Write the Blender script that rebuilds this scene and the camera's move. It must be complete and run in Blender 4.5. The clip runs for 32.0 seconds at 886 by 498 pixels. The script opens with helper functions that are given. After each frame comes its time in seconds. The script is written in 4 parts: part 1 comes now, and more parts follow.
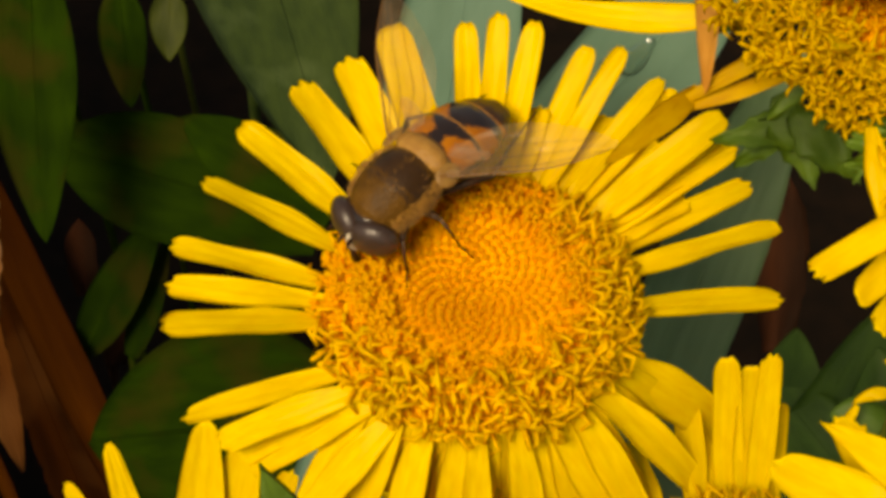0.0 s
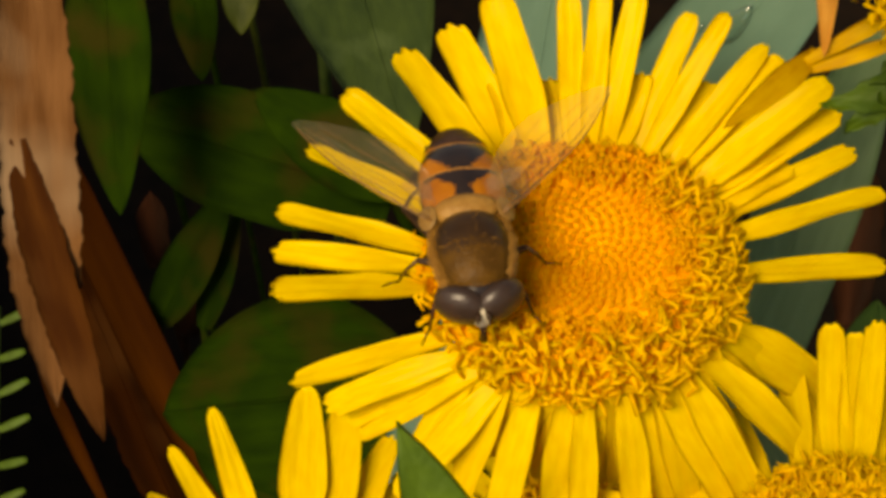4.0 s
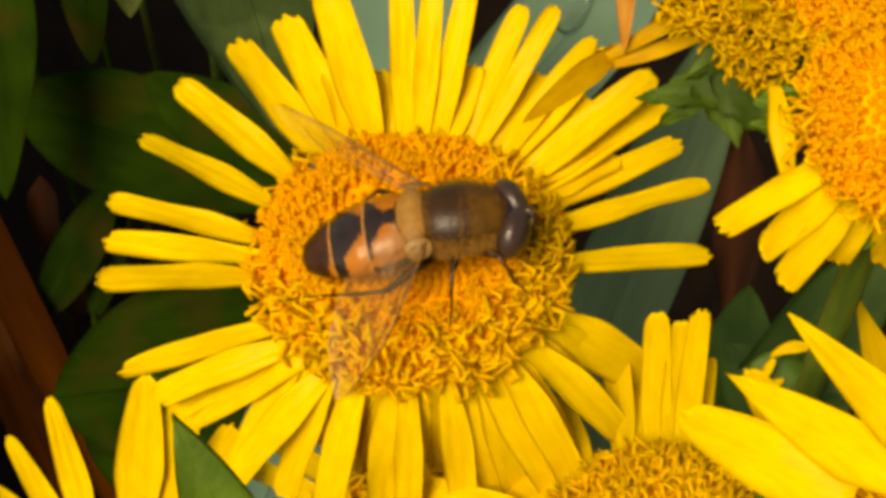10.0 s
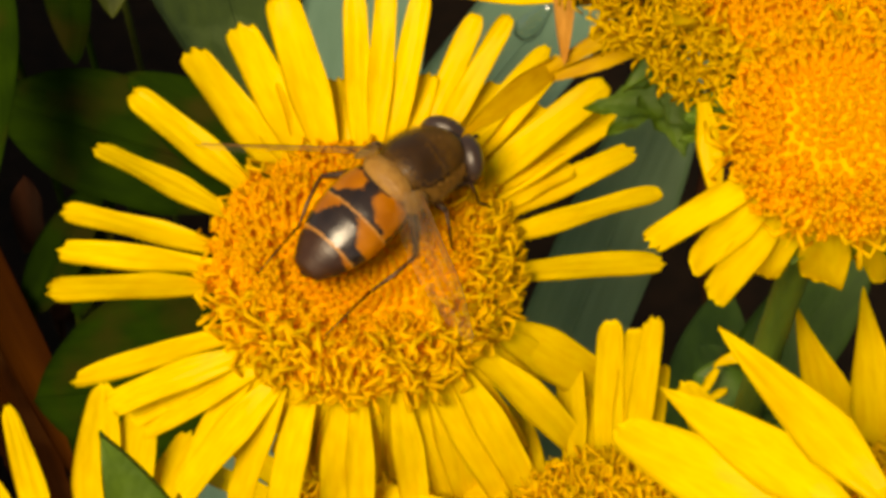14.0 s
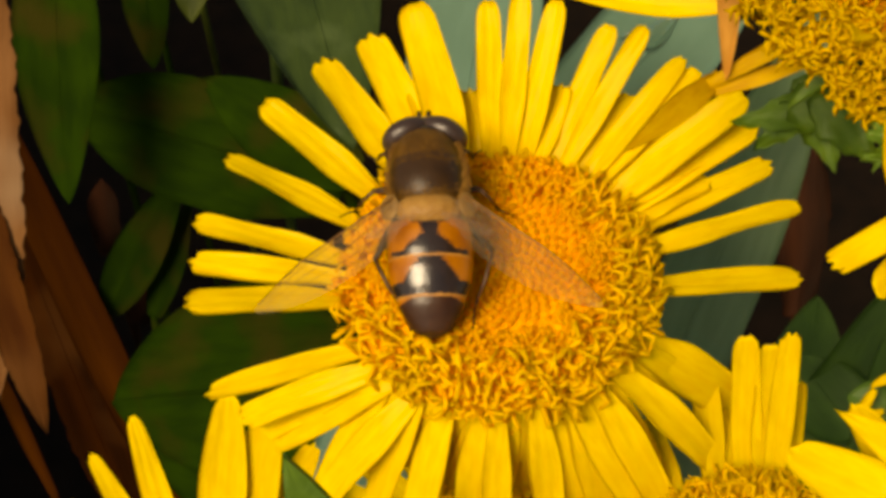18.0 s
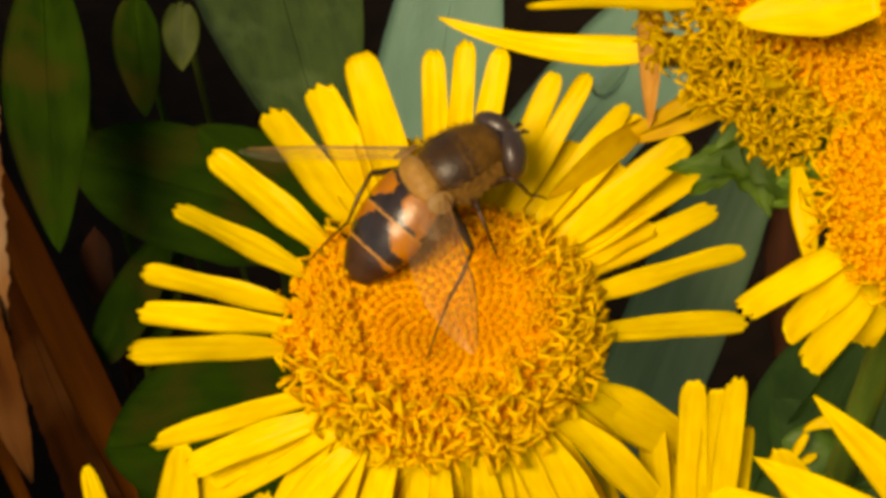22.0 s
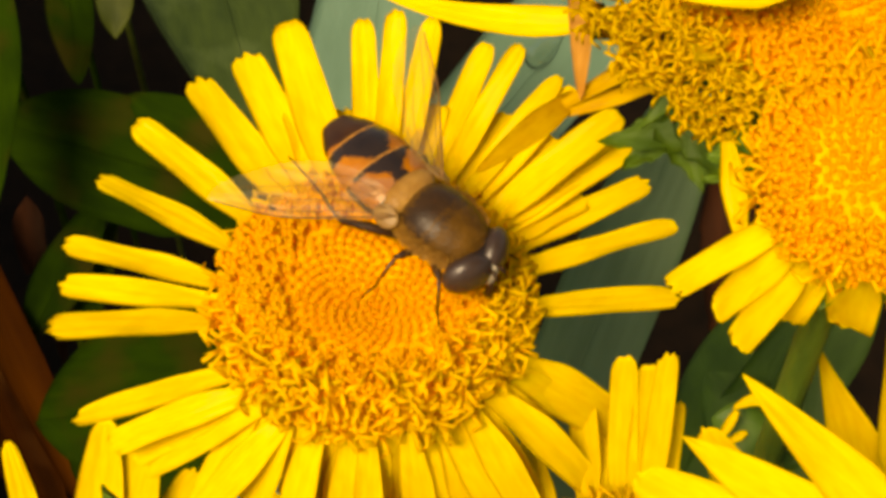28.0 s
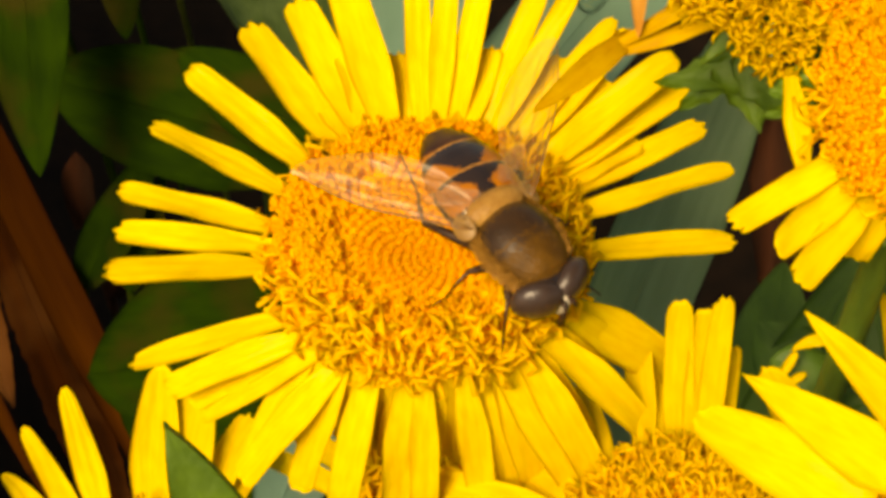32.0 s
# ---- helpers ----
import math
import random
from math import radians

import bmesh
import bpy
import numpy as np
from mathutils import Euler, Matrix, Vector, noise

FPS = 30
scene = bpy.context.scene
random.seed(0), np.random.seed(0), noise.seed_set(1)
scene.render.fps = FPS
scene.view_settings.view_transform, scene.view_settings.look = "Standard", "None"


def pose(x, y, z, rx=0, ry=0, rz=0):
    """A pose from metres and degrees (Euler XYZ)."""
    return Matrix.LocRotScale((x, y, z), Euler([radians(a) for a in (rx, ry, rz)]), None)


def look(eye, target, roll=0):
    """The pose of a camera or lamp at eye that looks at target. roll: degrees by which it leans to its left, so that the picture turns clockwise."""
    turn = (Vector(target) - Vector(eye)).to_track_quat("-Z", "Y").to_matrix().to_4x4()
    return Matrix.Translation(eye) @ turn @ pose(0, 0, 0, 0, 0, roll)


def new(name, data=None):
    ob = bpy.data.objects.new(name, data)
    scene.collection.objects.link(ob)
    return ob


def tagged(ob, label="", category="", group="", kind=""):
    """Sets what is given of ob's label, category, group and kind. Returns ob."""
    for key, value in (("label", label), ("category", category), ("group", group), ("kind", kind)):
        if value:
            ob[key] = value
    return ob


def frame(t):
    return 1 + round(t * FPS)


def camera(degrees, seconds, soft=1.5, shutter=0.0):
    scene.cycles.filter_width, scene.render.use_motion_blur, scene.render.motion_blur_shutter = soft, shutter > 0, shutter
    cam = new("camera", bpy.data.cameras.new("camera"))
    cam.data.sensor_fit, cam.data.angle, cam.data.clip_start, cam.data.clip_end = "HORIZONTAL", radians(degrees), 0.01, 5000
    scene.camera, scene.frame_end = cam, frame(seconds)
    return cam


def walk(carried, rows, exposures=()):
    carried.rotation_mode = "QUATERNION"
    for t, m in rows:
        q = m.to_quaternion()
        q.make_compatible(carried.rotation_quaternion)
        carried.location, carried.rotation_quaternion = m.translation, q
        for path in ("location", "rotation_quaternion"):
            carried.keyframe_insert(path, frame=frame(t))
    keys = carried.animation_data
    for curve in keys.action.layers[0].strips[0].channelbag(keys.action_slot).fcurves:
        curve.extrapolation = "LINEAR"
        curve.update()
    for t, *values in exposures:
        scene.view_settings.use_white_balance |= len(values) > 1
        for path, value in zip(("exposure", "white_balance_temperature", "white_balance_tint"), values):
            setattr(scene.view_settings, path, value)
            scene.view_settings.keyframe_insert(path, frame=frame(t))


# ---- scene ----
MM, HEAD = 0.001, 0.42

# the camera is held by hand close over the flower: seconds, eye (mm), turn, tilt, lean (degrees)
CAMERA_PATH = [
    (0.0, -1.01, -54.62, 78.02, -0.342, -51.862, 0.311),
    (0.5, -1.00, -54.75, 78.56, 0.383, -51.716, -0.054),
    (1.0, -2.03, -54.79, 78.33, 0.916, -51.851, -0.474),
    (1.5, -1.93, -54.71, 78.71, 1.458, -52.190, -1.156),
    (2.0, -2.65, -55.00, 78.81, 2.310, -52.022, -1.628),
    (2.5, -3.03, -55.34, 78.94, 2.833, -51.915, -2.112),
    (3.0, -2.69, -54.90, 78.74, 2.711, -51.708, -2.000),
    (3.5, -3.22, -55.36, 78.17, 2.965, -52.226, -2.268),
    (5.5, -3.89, -55.15, 78.03, 2.403, -53.264, -1.771),
    (6.0, -2.81, -55.33, 77.84, 0.726, -53.701, -0.529),
    (6.5, -2.39, -55.53, 78.26, -0.124, -53.909, 0.120),
    (7.0, -2.32, -55.46, 78.08, -0.625, -53.926, 0.508),
    (7.5, -1.74, -55.18, 78.20, -0.957, -53.752, 0.808),
    (8.0, -1.07, -55.02, 78.41, -1.461, -53.963, 1.133),
    (8.5, -0.27, -55.26, 78.50, -1.965, -53.943, 1.566),
    (9.0, 0.87, -55.44, 78.77, -2.187, -53.730, 1.803),
    (9.5, 0.64, -55.56, 79.22, -1.840, -53.405, 1.549),
    (10.0, 1.13, -55.49, 78.98, -2.014, -53.296, 1.709),
    (10.5, 0.67, -55.49, 79.12, -1.575, -53.185, 1.391),
    (11.0, 2.09, -55.76, 79.40, -2.153, -53.186, 1.736),
    (11.5, 2.07, -56.24, 79.65, -1.787, -53.418, 1.552),
    (12.0, 2.71, -55.40, 80.06, -1.400, -53.040, 1.138),
    (12.5, 1.67, -55.41, 79.61, -0.808, -53.257, 0.665),
    (13.0, 1.27, -55.25, 79.20, -0.392, -53.013, 0.429),
    (13.5, 3.13, -55.09, 79.67, -1.971, -52.866, 1.617),
    (14.0, 3.49, -55.12, 79.72, -2.357, -53.435, 1.834),
    (14.5, 2.30, -54.48, 79.99, -1.469, -53.062, 1.194),
    (16.5, 0.29, -53.57, 80.19, -0.213, -52.777, 0.622),
    (17.0, -1.05, -53.71, 79.90, 0.981, -52.936, -0.407),
    (17.5, -1.20, -53.79, 79.37, 1.197, -53.040, -0.676),
    (18.0, -1.01, -54.03, 79.26, 0.869, -53.366, -0.387),
    (18.5, -0.30, -53.74, 79.42, 0.488, -53.433, -0.186),
    (19.0, -0.68, -53.78, 79.35, 0.452, -53.707, -0.212),
    (19.5, -0.18, -53.74, 79.51, 0.316, -53.789, -0.129),
    (20.0, 0.51, -53.90, 79.66, 0.353, -53.604, -0.189),
    (20.5, 1.66, -53.92, 79.84, 0.254, -53.246, -0.149),
    (21.0, 2.90, -54.37, 80.22, -0.383, -52.660, 0.224),
    (21.5, 4.26, -54.32, 80.31, -0.215, -51.949, -0.175),
    (22.0, 2.54, -54.12, 79.71, 1.265, -51.832, -1.240),
    (22.5, 2.65, -54.53, 79.33, 1.289, -51.853, -1.189),
    (23.0, 3.79, -54.21, 79.53, 0.859, -51.884, -0.753),
    (23.5, 4.39, -54.19, 79.61, -0.092, -52.351, 0.147),
    (24.0, 3.03, -54.77, 79.26, 0.423, -52.302, -0.304),
    (24.5, 3.15, -54.29, 78.87, 0.747, -52.277, -0.555),
    (25.0, 2.73, -53.90, 79.03, 0.641, -52.150, -0.513),
    (25.5, 3.29, -54.26, 79.19, -0.371, -52.110, 0.425),
    (27.5, 2.98, -53.70, 78.26, -1.450, -52.814, 1.261),
    (28.0, 3.09, -53.06, 78.59, -2.193, -52.837, 1.754),
    (28.5, 3.00, -53.65, 78.63, -2.154, -53.317, 1.690),
    (29.0, 2.71, -53.60, 78.27, -1.361, -53.252, 1.080),
    (29.5, 1.73, -53.87, 77.81, -0.597, -53.462, 0.451),
    (30.0, 2.44, -53.75, 77.83, -0.479, -53.724, 0.294),
    (30.5, 1.88, -53.81, 77.78, 0.093, -54.007, -0.264),
    (31.0, 2.16, -53.73, 77.55, 0.411, -54.343, -0.907),
    (31.5, 2.36, -53.68, 78.04, 0.595, -54.505, -0.810),
    (32.0, 2.58, -53.43, 77.95, 0.415, -54.365, -0.574),
]


def held(x, y, z, yaw, pitch, roll):
    turn = Euler((radians(90 + pitch), 0, radians(yaw))).to_matrix().to_4x4()
    return Matrix.Translation((x * MM, y * MM, z * MM + HEAD)) @ turn @ pose(0, 0, 0, 0, 0, roll)


cam = camera(30, 32.0, soft=4.15)
walk(cam, [(row[0], held(*row[1:])) for row in CAMERA_PATH], [(0.0, 0.02, 9800, 11), (3.5, 0.04, 9800, 11), (9.0, 0.21, 9800, 11), (14.0, 0.17, 9800, 11), (19.0, 0.12, 9800, 11), (25.0, 0.28, 9800, 11), (28.0, 0.42, 11000, 11), (32.0, 0.50, 11000, 11)])

# ---- world and light ----
world = bpy.data.worlds.new("world")
scene.world = world
world.use_nodes = True
wn = world.node_tree.nodes
sky = wn.new("ShaderNodeTexSky")
sky.sky_type, sky.sun_disc = "NISHITA", False
SUN_ELEV, SUN_AZ = 53.0, 233.0      # azimuth in the plan, counter-clockwise from +x: where the sun stands
sky.sun_elevation, sky.sun_rotation = radians(SUN_ELEV), radians(90.0 - SUN_AZ)
wn["Background"].inputs["Strength"].default_value = 0.09
world.node_tree.links.new(sky.outputs["Color"], wn["Background"].inputs["Color"])
sun = new("sun", bpy.data.lights.new("sun", "SUN"))
sun.data.energy, sun.data.angle, sun.data.color = 4.2, radians(26), (1.0, 0.93, 0.80)
sun.matrix_world = look((math.cos(radians(SUN_AZ)) * math.cos(radians(SUN_ELEV)), math.sin(radians(SUN_AZ)) * math.cos(radians(SUN_ELEV)),
                         math.sin(radians(SUN_ELEV)) + HEAD), (0, 0, HEAD))


# ---- materials ----
def material(name, base, second, rough=0.5, scale=900.0, bump=0.15, bump_scale=2500.0, spec=0.4, stretch=(1, 1, 1), random_amount=0.08,
             transmit=0.0, sheen=0.0, third=None, third_scale=150.0, coat=0.0):
    """Two or three colours mixed by noise at two scales, with fine relief; sizes per metre, in the object's own space."""
    m = bpy.data.materials.new(name)
    m.use_nodes = True
    nt, n = m.node_tree, m.node_tree.nodes
    b = n["Principled BSDF"]
    tc = n.new("ShaderNodeTexCoord")
    mp = n.new("ShaderNodeMapping")
    mp.inputs["Scale"].default_value = stretch
    nt.links.new(tc.outputs["Object"], mp.inputs["Vector"])
    nz = n.new("ShaderNodeTexNoise")
    nz.inputs["Scale"].default_value, nz.inputs["Detail"].default_value = scale, 5.0
    nt.links.new(mp.outputs["Vector"], nz.inputs["Vector"])
    mix = n.new("ShaderNodeMix")
    mix.data_type = "RGBA"
    mix.inputs["A"].default_value, mix.inputs["B"].default_value = (*base, 1), (*second, 1)
    ramp = n.new("ShaderNodeMapRange")
    ramp.inputs["From Min"].default_value, ramp.inputs["From Max"].default_value = 0.35, 0.65
    nt.links.new(nz.outputs["Fac"], ramp.inputs["Value"])
    nt.links.new(ramp.outputs["Result"], mix.inputs["Factor"])
    colour = mix.outputs["Result"]
    if third:
        nl = n.new("ShaderNodeTexNoise")
        nl.inputs["Scale"].default_value, nl.inputs["Detail"].default_value = third_scale, 3.0
        nt.links.new(tc.outputs["Object"], nl.inputs["Vector"])
        r2 = n.new("ShaderNodeMapRange")
        r2.inputs["From Min"].default_value, r2.inputs["From Max"].default_value = 0.52, 0.72
        nt.links.new(nl.outputs["Fac"], r2.inputs["Value"])
        m2 = n.new("ShaderNodeMix")
        m2.data_type = "RGBA"
        m2.inputs["B"].default_value = (*third, 1)
        nt.links.new(colour, m2.inputs["A"])
        nt.links.new(r2.outputs["Result"], m2.inputs["Factor"])
        colour = m2.outputs["Result"]
    if random_amount:
        oi = n.new("ShaderNodeObjectInfo")
        rr = n.new("ShaderNodeMapRange")
        rr.inputs["To Min"].default_value, rr.inputs["To Max"].default_value = 1 - random_amount, 1 + random_amount
        nt.links.new(oi.outputs["Random"], rr.inputs["Value"])
        hs = n.new("ShaderNodeHueSaturation")
        nt.links.new(colour, hs.inputs["Color"])
        nt.links.new(rr.outputs["Result"], hs.inputs["Value"])
        colour = hs.outputs["Color"]
    nt.links.new(colour, b.inputs["Base Color"])
    b.inputs["Roughness"].default_value, b.inputs["Specular IOR Level"].default_value = rough, spec
    b.inputs["Sheen Weight"].default_value, b.inputs["Coat Weight"].default_value = sheen, coat
    if bump:
        nb = n.new("ShaderNodeTexNoise")
        nb.inputs["Scale"].default_value, nb.inputs["Detail"].default_value = bump_scale, 3.0
        nt.links.new(mp.outputs["Vector"], nb.inputs["Vector"])
        bp = n.new("ShaderNodeBump")
        bp.inputs["Strength"].default_value, bp.inputs["Distance"].default_value = bump, 0.0004
        nt.links.new(nb.outputs["Fac"], bp.inputs["Height"])
        nt.links.new(bp.outputs["Normal"], b.inputs["Normal"])
    if transmit:
        tr = n.new("ShaderNodeBsdfTranslucent")
        nt.links.new(colour, tr.inputs["Color"])
        ms = n.new("ShaderNodeMixShader")
        ms.inputs["Fac"].default_value = transmit
        nt.links.new(b.outputs["BSDF"], ms.inputs[1])
        nt.links.new(tr.outputs["BSDF"], ms.inputs[2])
        nt.links.new(ms.outputs["Shader"], n["Material Output"].inputs["Surface"])
    return m


PETAL = material("yellow_petal", (0.86, 0.617, 0.0), (0.80, 0.528, 0.0), 0.5, 700, 0.12, 2500, 0.25, (1, 6, 6), 0.05, 0.3)
PETAL_OLD = material("wilting_petal", (0.66, 0.40, 0.008), (0.54, 0.29, 0.006), 0.55, 500, 0.3, 2500, 0.2, (1, 5, 5), 0.05, 0.3)
PETAL_DRY = material("dried_petal", (0.74, 0.36, 0.07), (0.60, 0.26, 0.04), 0.6, 500, 0.3, 2500, 0.2, (1, 5, 5), 0.05, 0.3)
FLORET = material("orange_floret", (0.97, 0.59, 0.0), (0.95, 0.52, 0.0), 0.5, 1500, 0.1, 4000, 0.2, random_amount=0.08, transmit=0.55)
ANTHER = material("golden_floret", (0.96, 0.68, 0.003), (0.92, 0.58, 0.0), 0.5, 1500, 0.1, 4000, 0.25, random_amount=0.12, transmit=0.52)
OLIVE = material("olive_floret", (0.86, 0.58, 0.008), (0.74, 0.47, 0.006), 0.55, 1500, 0.1, 4000, 0.2, random_amount=0.1, transmit=0.48)
CORE = material("disc_core", (0.90, 0.42, 0.0), (0.80, 0.34, 0.0), 0.7, 1200, 0.3, 3000, 0.15, random_amount=0.0)
STEM = material("green_stem", (0.095, 0.165, 0.02), (0.065, 0.12, 0.016), 0.55, 500, 0.3, 2000, 0.3, (4, 4, 0.6), transmit=0.1)
BRACT = material("green_bract", (0.090, 0.165, 0.009), (0.055, 0.112, 0.006), 0.6, 600, 0.25, 2000, 0.35, transmit=0.15)
LEAF_PALE = material("pale_glaucous_leaf", (0.105, 0.200, 0.145), (0.090, 0.176, 0.124), 0.5, 160, 0.15, 1400, 0.35, (1, 4, 4), 0.03, 0.12)
LEAF_BLUE = material("glaucous_leaf", (0.115, 0.195, 0.078), (0.090, 0.160, 0.060), 0.5, 160, 0.25, 1400, 0.35, (1, 7, 7), 0.04, 0.12)
LEAF_MID = material("mid_green_leaf", (0.032, 0.055, 0.010), (0.020, 0.038, 0.007), 0.6, 160, 0.4, 700, 0.2, (1, 3, 3), 0.1, 0.1, third=(0.05, 0.078, 0.022), third_scale=140)
# green darkened so that the colour itself carries the shade low among the plants
LEAF_DARK = material("shade_dark_green_leaf", (0.0135, 0.034, 0.0012), (0.0075, 0.021, 0.0008), 0.8, 90, 0.4, 600, 0.03, (1, 4, 4), 0.2, 0.06,
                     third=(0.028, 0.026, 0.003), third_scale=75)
DRY_TAN = material("tan_dead_leaf", (0.17, 0.076, 0.028), (0.10, 0.040, 0.012), 0.8, 60, 0.5, 500, 0.06, (1, 7, 7), 0.0, 0.05, third=(0.24, 0.15, 0.085), third_scale=40)
DRY_FOLD = material("reddish_dead_leaf", (0.070, 0.022, 0.004), (0.040, 0.011, 0.002), 0.8, 60, 0.5, 500, 0.04, (1, 7, 7), 0.0, 0.05, third=(0.095, 0.036, 0.010), third_scale=40)
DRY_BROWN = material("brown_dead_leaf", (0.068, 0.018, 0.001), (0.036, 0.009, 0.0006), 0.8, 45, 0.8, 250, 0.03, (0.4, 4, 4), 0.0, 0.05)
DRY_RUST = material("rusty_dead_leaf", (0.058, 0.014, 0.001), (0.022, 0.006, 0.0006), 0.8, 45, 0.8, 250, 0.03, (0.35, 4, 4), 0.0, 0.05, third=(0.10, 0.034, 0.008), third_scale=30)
# a darker brown for dead leaves low down, their shade put into the colour
DRY_RED = material("shade_brown_dead_leaf", (0.040, 0.011, 0.003), (0.012, 0.004, 0.001), 0.8, 40, 0.8, 250, 0.1, (0.6, 3, 3), 0.0, 0.03)
# soil nearly black: the deep shade between the leaves is put into its colour
SOIL = material("shade_black_soil", (0.004, 0.0022, 0.001), (0.008, 0.004, 0.0018), 0.95, 90, 0.8, 250, 0.1, random_amount=0)
SPRIG = material("pale_green_needle", (0.12, 0.22, 0.02), (0.09, 0.16, 0.015), 0.5, 500, 0.2, 1500, 0.3, transmit=0.15)
FUR = material("brown_thorax", (0.036, 0.017, 0.006), (0.023, 0.011, 0.004), 0.36, 900, 0.1, 5000, 0.25, random_amount=0)
FUZZ = material("golden_hair", (0.30, 0.145, 0.024), (0.20, 0.09, 0.015), 0.6, 2500, 0.3, 5000, 0.25, random_amount=0)
SCUT = material("tan_scutellum", (0.34, 0.18, 0.045), (0.25, 0.12, 0.027), 0.4, 1500, 0.3, 5000, 0.2, random_amount=0)
BAND_FUR = material("olive_brown_hair", (0.105, 0.048, 0.007), (0.066, 0.030, 0.005), 0.42, 1200, 0.25, 5000, 0.12, random_amount=0)
CALYPTER = material("tan_flap", (0.34, 0.19, 0.05), (0.26, 0.135, 0.035), 0.4, 1500, 0.15, 5000, 0.4, random_amount=0, transmit=0.25)
BLACK = material("black_cuticle", (0.014, 0.009, 0.008), (0.024, 0.014, 0.010), 0.22, 900, 0.06, 5000, 0.55, random_amount=0)
TAIL = material("dark_brown_cuticle", (0.046, 0.018, 0.007), (0.030, 0.011, 0.005), 0.34, 900, 0.08, 5000, 0.3, random_amount=0)
LEAF_OLIVE = material("olive_leaf", (0.045, 0.058, 0.006), (0.028, 0.040, 0.005), 0.6, 160, 0.4, 700, 0.15, (1, 3, 3), 0.0, 0.1)
LEAF_GREEN = material("fresh_green_leaf", (0.058, 0.120, 0.014), (0.038, 0.084, 0.010), 0.55, 160, 0.3, 700, 0.25, (1, 3, 3), 0.1, 0.15)
AMBER = material("orange_cuticle", (0.37, 0.122, 0.006), (0.27, 0.080, 0.004), 0.3, 900, 0.06, 5000, 0.4, random_amount=0)
BAND = material("pale_band", (0.46, 0.20, 0.035), (0.36, 0.15, 0.025), 0.4, 900, 0.2, 5000, 0.4, random_amount=0)
EYE = material("dark_brown_eye", (0.034, 0.020, 0.015), (0.045, 0.026, 0.019), 0.34, 1200, 0.1, 8000, 0.5, random_amount=0)
FACE = material("whitish_face", (0.55, 0.50, 0.40), (0.42, 0.36, 0.26), 0.6, 2000, 0.3, 5000, 0.3, random_amount=0)
LEGDARK = material("dark_leg", (0.026, 0.011, 0.005), (0.042, 0.018, 0.007), 0.5, 1500, 0.2, 5000, 0.2, random_amount=0)
LEGBROWN = material("brown_leg", (0.075, 0.03, 0.008), (0.045, 0.018, 0.006), 0.4, 1500, 0.2, 5000, 0.4, random_amount=0)
VEIN = material("wing_vein", (0.22, 0.10, 0.025), (0.14, 0.06, 0.015), 0.4, 1500, 0.1, 5000, 0.4, random_amount=0)


def wing_material(name, tint, body, gloss):
    """A clear membrane, faintly amber, with pleats along the wing that catch the light."""
    m = bpy.data.materials.new(name)
    m.use_nodes = True
    nt, n = m.node_tree, m.node_tree.nodes
    b = n["Principled BSDF"]
    b.inputs["Base Color"].default_value = (*tint, 1)
    b.inputs["Roughness"].default_value = 0.3
    tc, mp, nz, bp = n.new("ShaderNodeTexCoord"), n.new("ShaderNodeMapping"), n.new("ShaderNodeTexNoise"), n.new("ShaderNodeBump")
    mp.inputs["Scale"].default_value = (0.35, 1.6, 1)
    nz.inputs["Scale"].default_value, nz.inputs["Detail"].default_value = 600, 2.0
    nt.links.new(tc.outputs["Object"], mp.inputs["Vector"])
    nt.links.new(mp.outputs["Vector"], nz.inputs["Vector"])
    bp.inputs["Strength"].default_value, bp.inputs["Distance"].default_value = 0.9, 0.0005
    nt.links.new(nz.outputs["Fac"], bp.inputs["Height"])
    t = n.new("ShaderNodeBsdfTransparent")
    t.inputs["Color"].default_value = (0.97, 0.93, 0.84, 1)
    ms = n.new("ShaderNodeMixShader")
    ms.inputs["Fac"].default_value = body
    nt.links.new(t.outputs["BSDF"], ms.inputs[1])
    nt.links.new(b.outputs["BSDF"], ms.inputs[2])
    gl, sheen = n.new("ShaderNodeBsdfGlossy"), n.new("ShaderNodeMixShader")
    gl.inputs["Roughness"].default_value, sheen.inputs["Fac"].default_value = 0.38, gloss
    gl.inputs["Color"].default_value = (1.0, 0.97, 0.92, 1)
    nt.links.new(bp.outputs["Normal"], gl.inputs["Normal"])
    nt.links.new(ms.outputs["Shader"], sheen.inputs[1])
    nt.links.new(gl.outputs["BSDF"], sheen.inputs[2])
    nt.links.new(sheen.outputs["Shader"], n["Material Output"].inputs["Surface"])
    return m


def water_material():
    m = bpy.data.materials.new("water")
    m.use_nodes = True
    nt, n = m.node_tree, m.node_tree.nodes
    t, g, ms, fr = n.new("ShaderNodeBsdfTransparent"), n.new("ShaderNodeBsdfGlossy"), n.new("ShaderNodeMixShader"), n.new("ShaderNodeFresnel")
    t.inputs["Color"].default_value, g.inputs["Roughness"].default_value, fr.inputs["IOR"].default_value = (0.97, 0.99, 0.98, 1), 0.08, 1.33
    add = n.new("ShaderNodeMath")
    add.inputs[1].default_value = 0.08
    nt.links.new(fr.outputs["Fac"], add.inputs[0])
    nt.links.new(add.outputs["Value"], ms.inputs["Fac"])
    nt.links.new(t.outputs["BSDF"], ms.inputs[1])
    nt.links.new(g.outputs["BSDF"], ms.inputs[2])
    nt.links.new(ms.outputs["Shader"], n["Material Output"].inputs["Surface"])
    return m


WING, ALULA, WATER = wing_material("clear_wing", (0.60, 0.42, 0.17), 0.085, 0.045), wing_material("milky_lobe", (0.60, 0.40, 0.24), 0.075, 0.03), water_material()


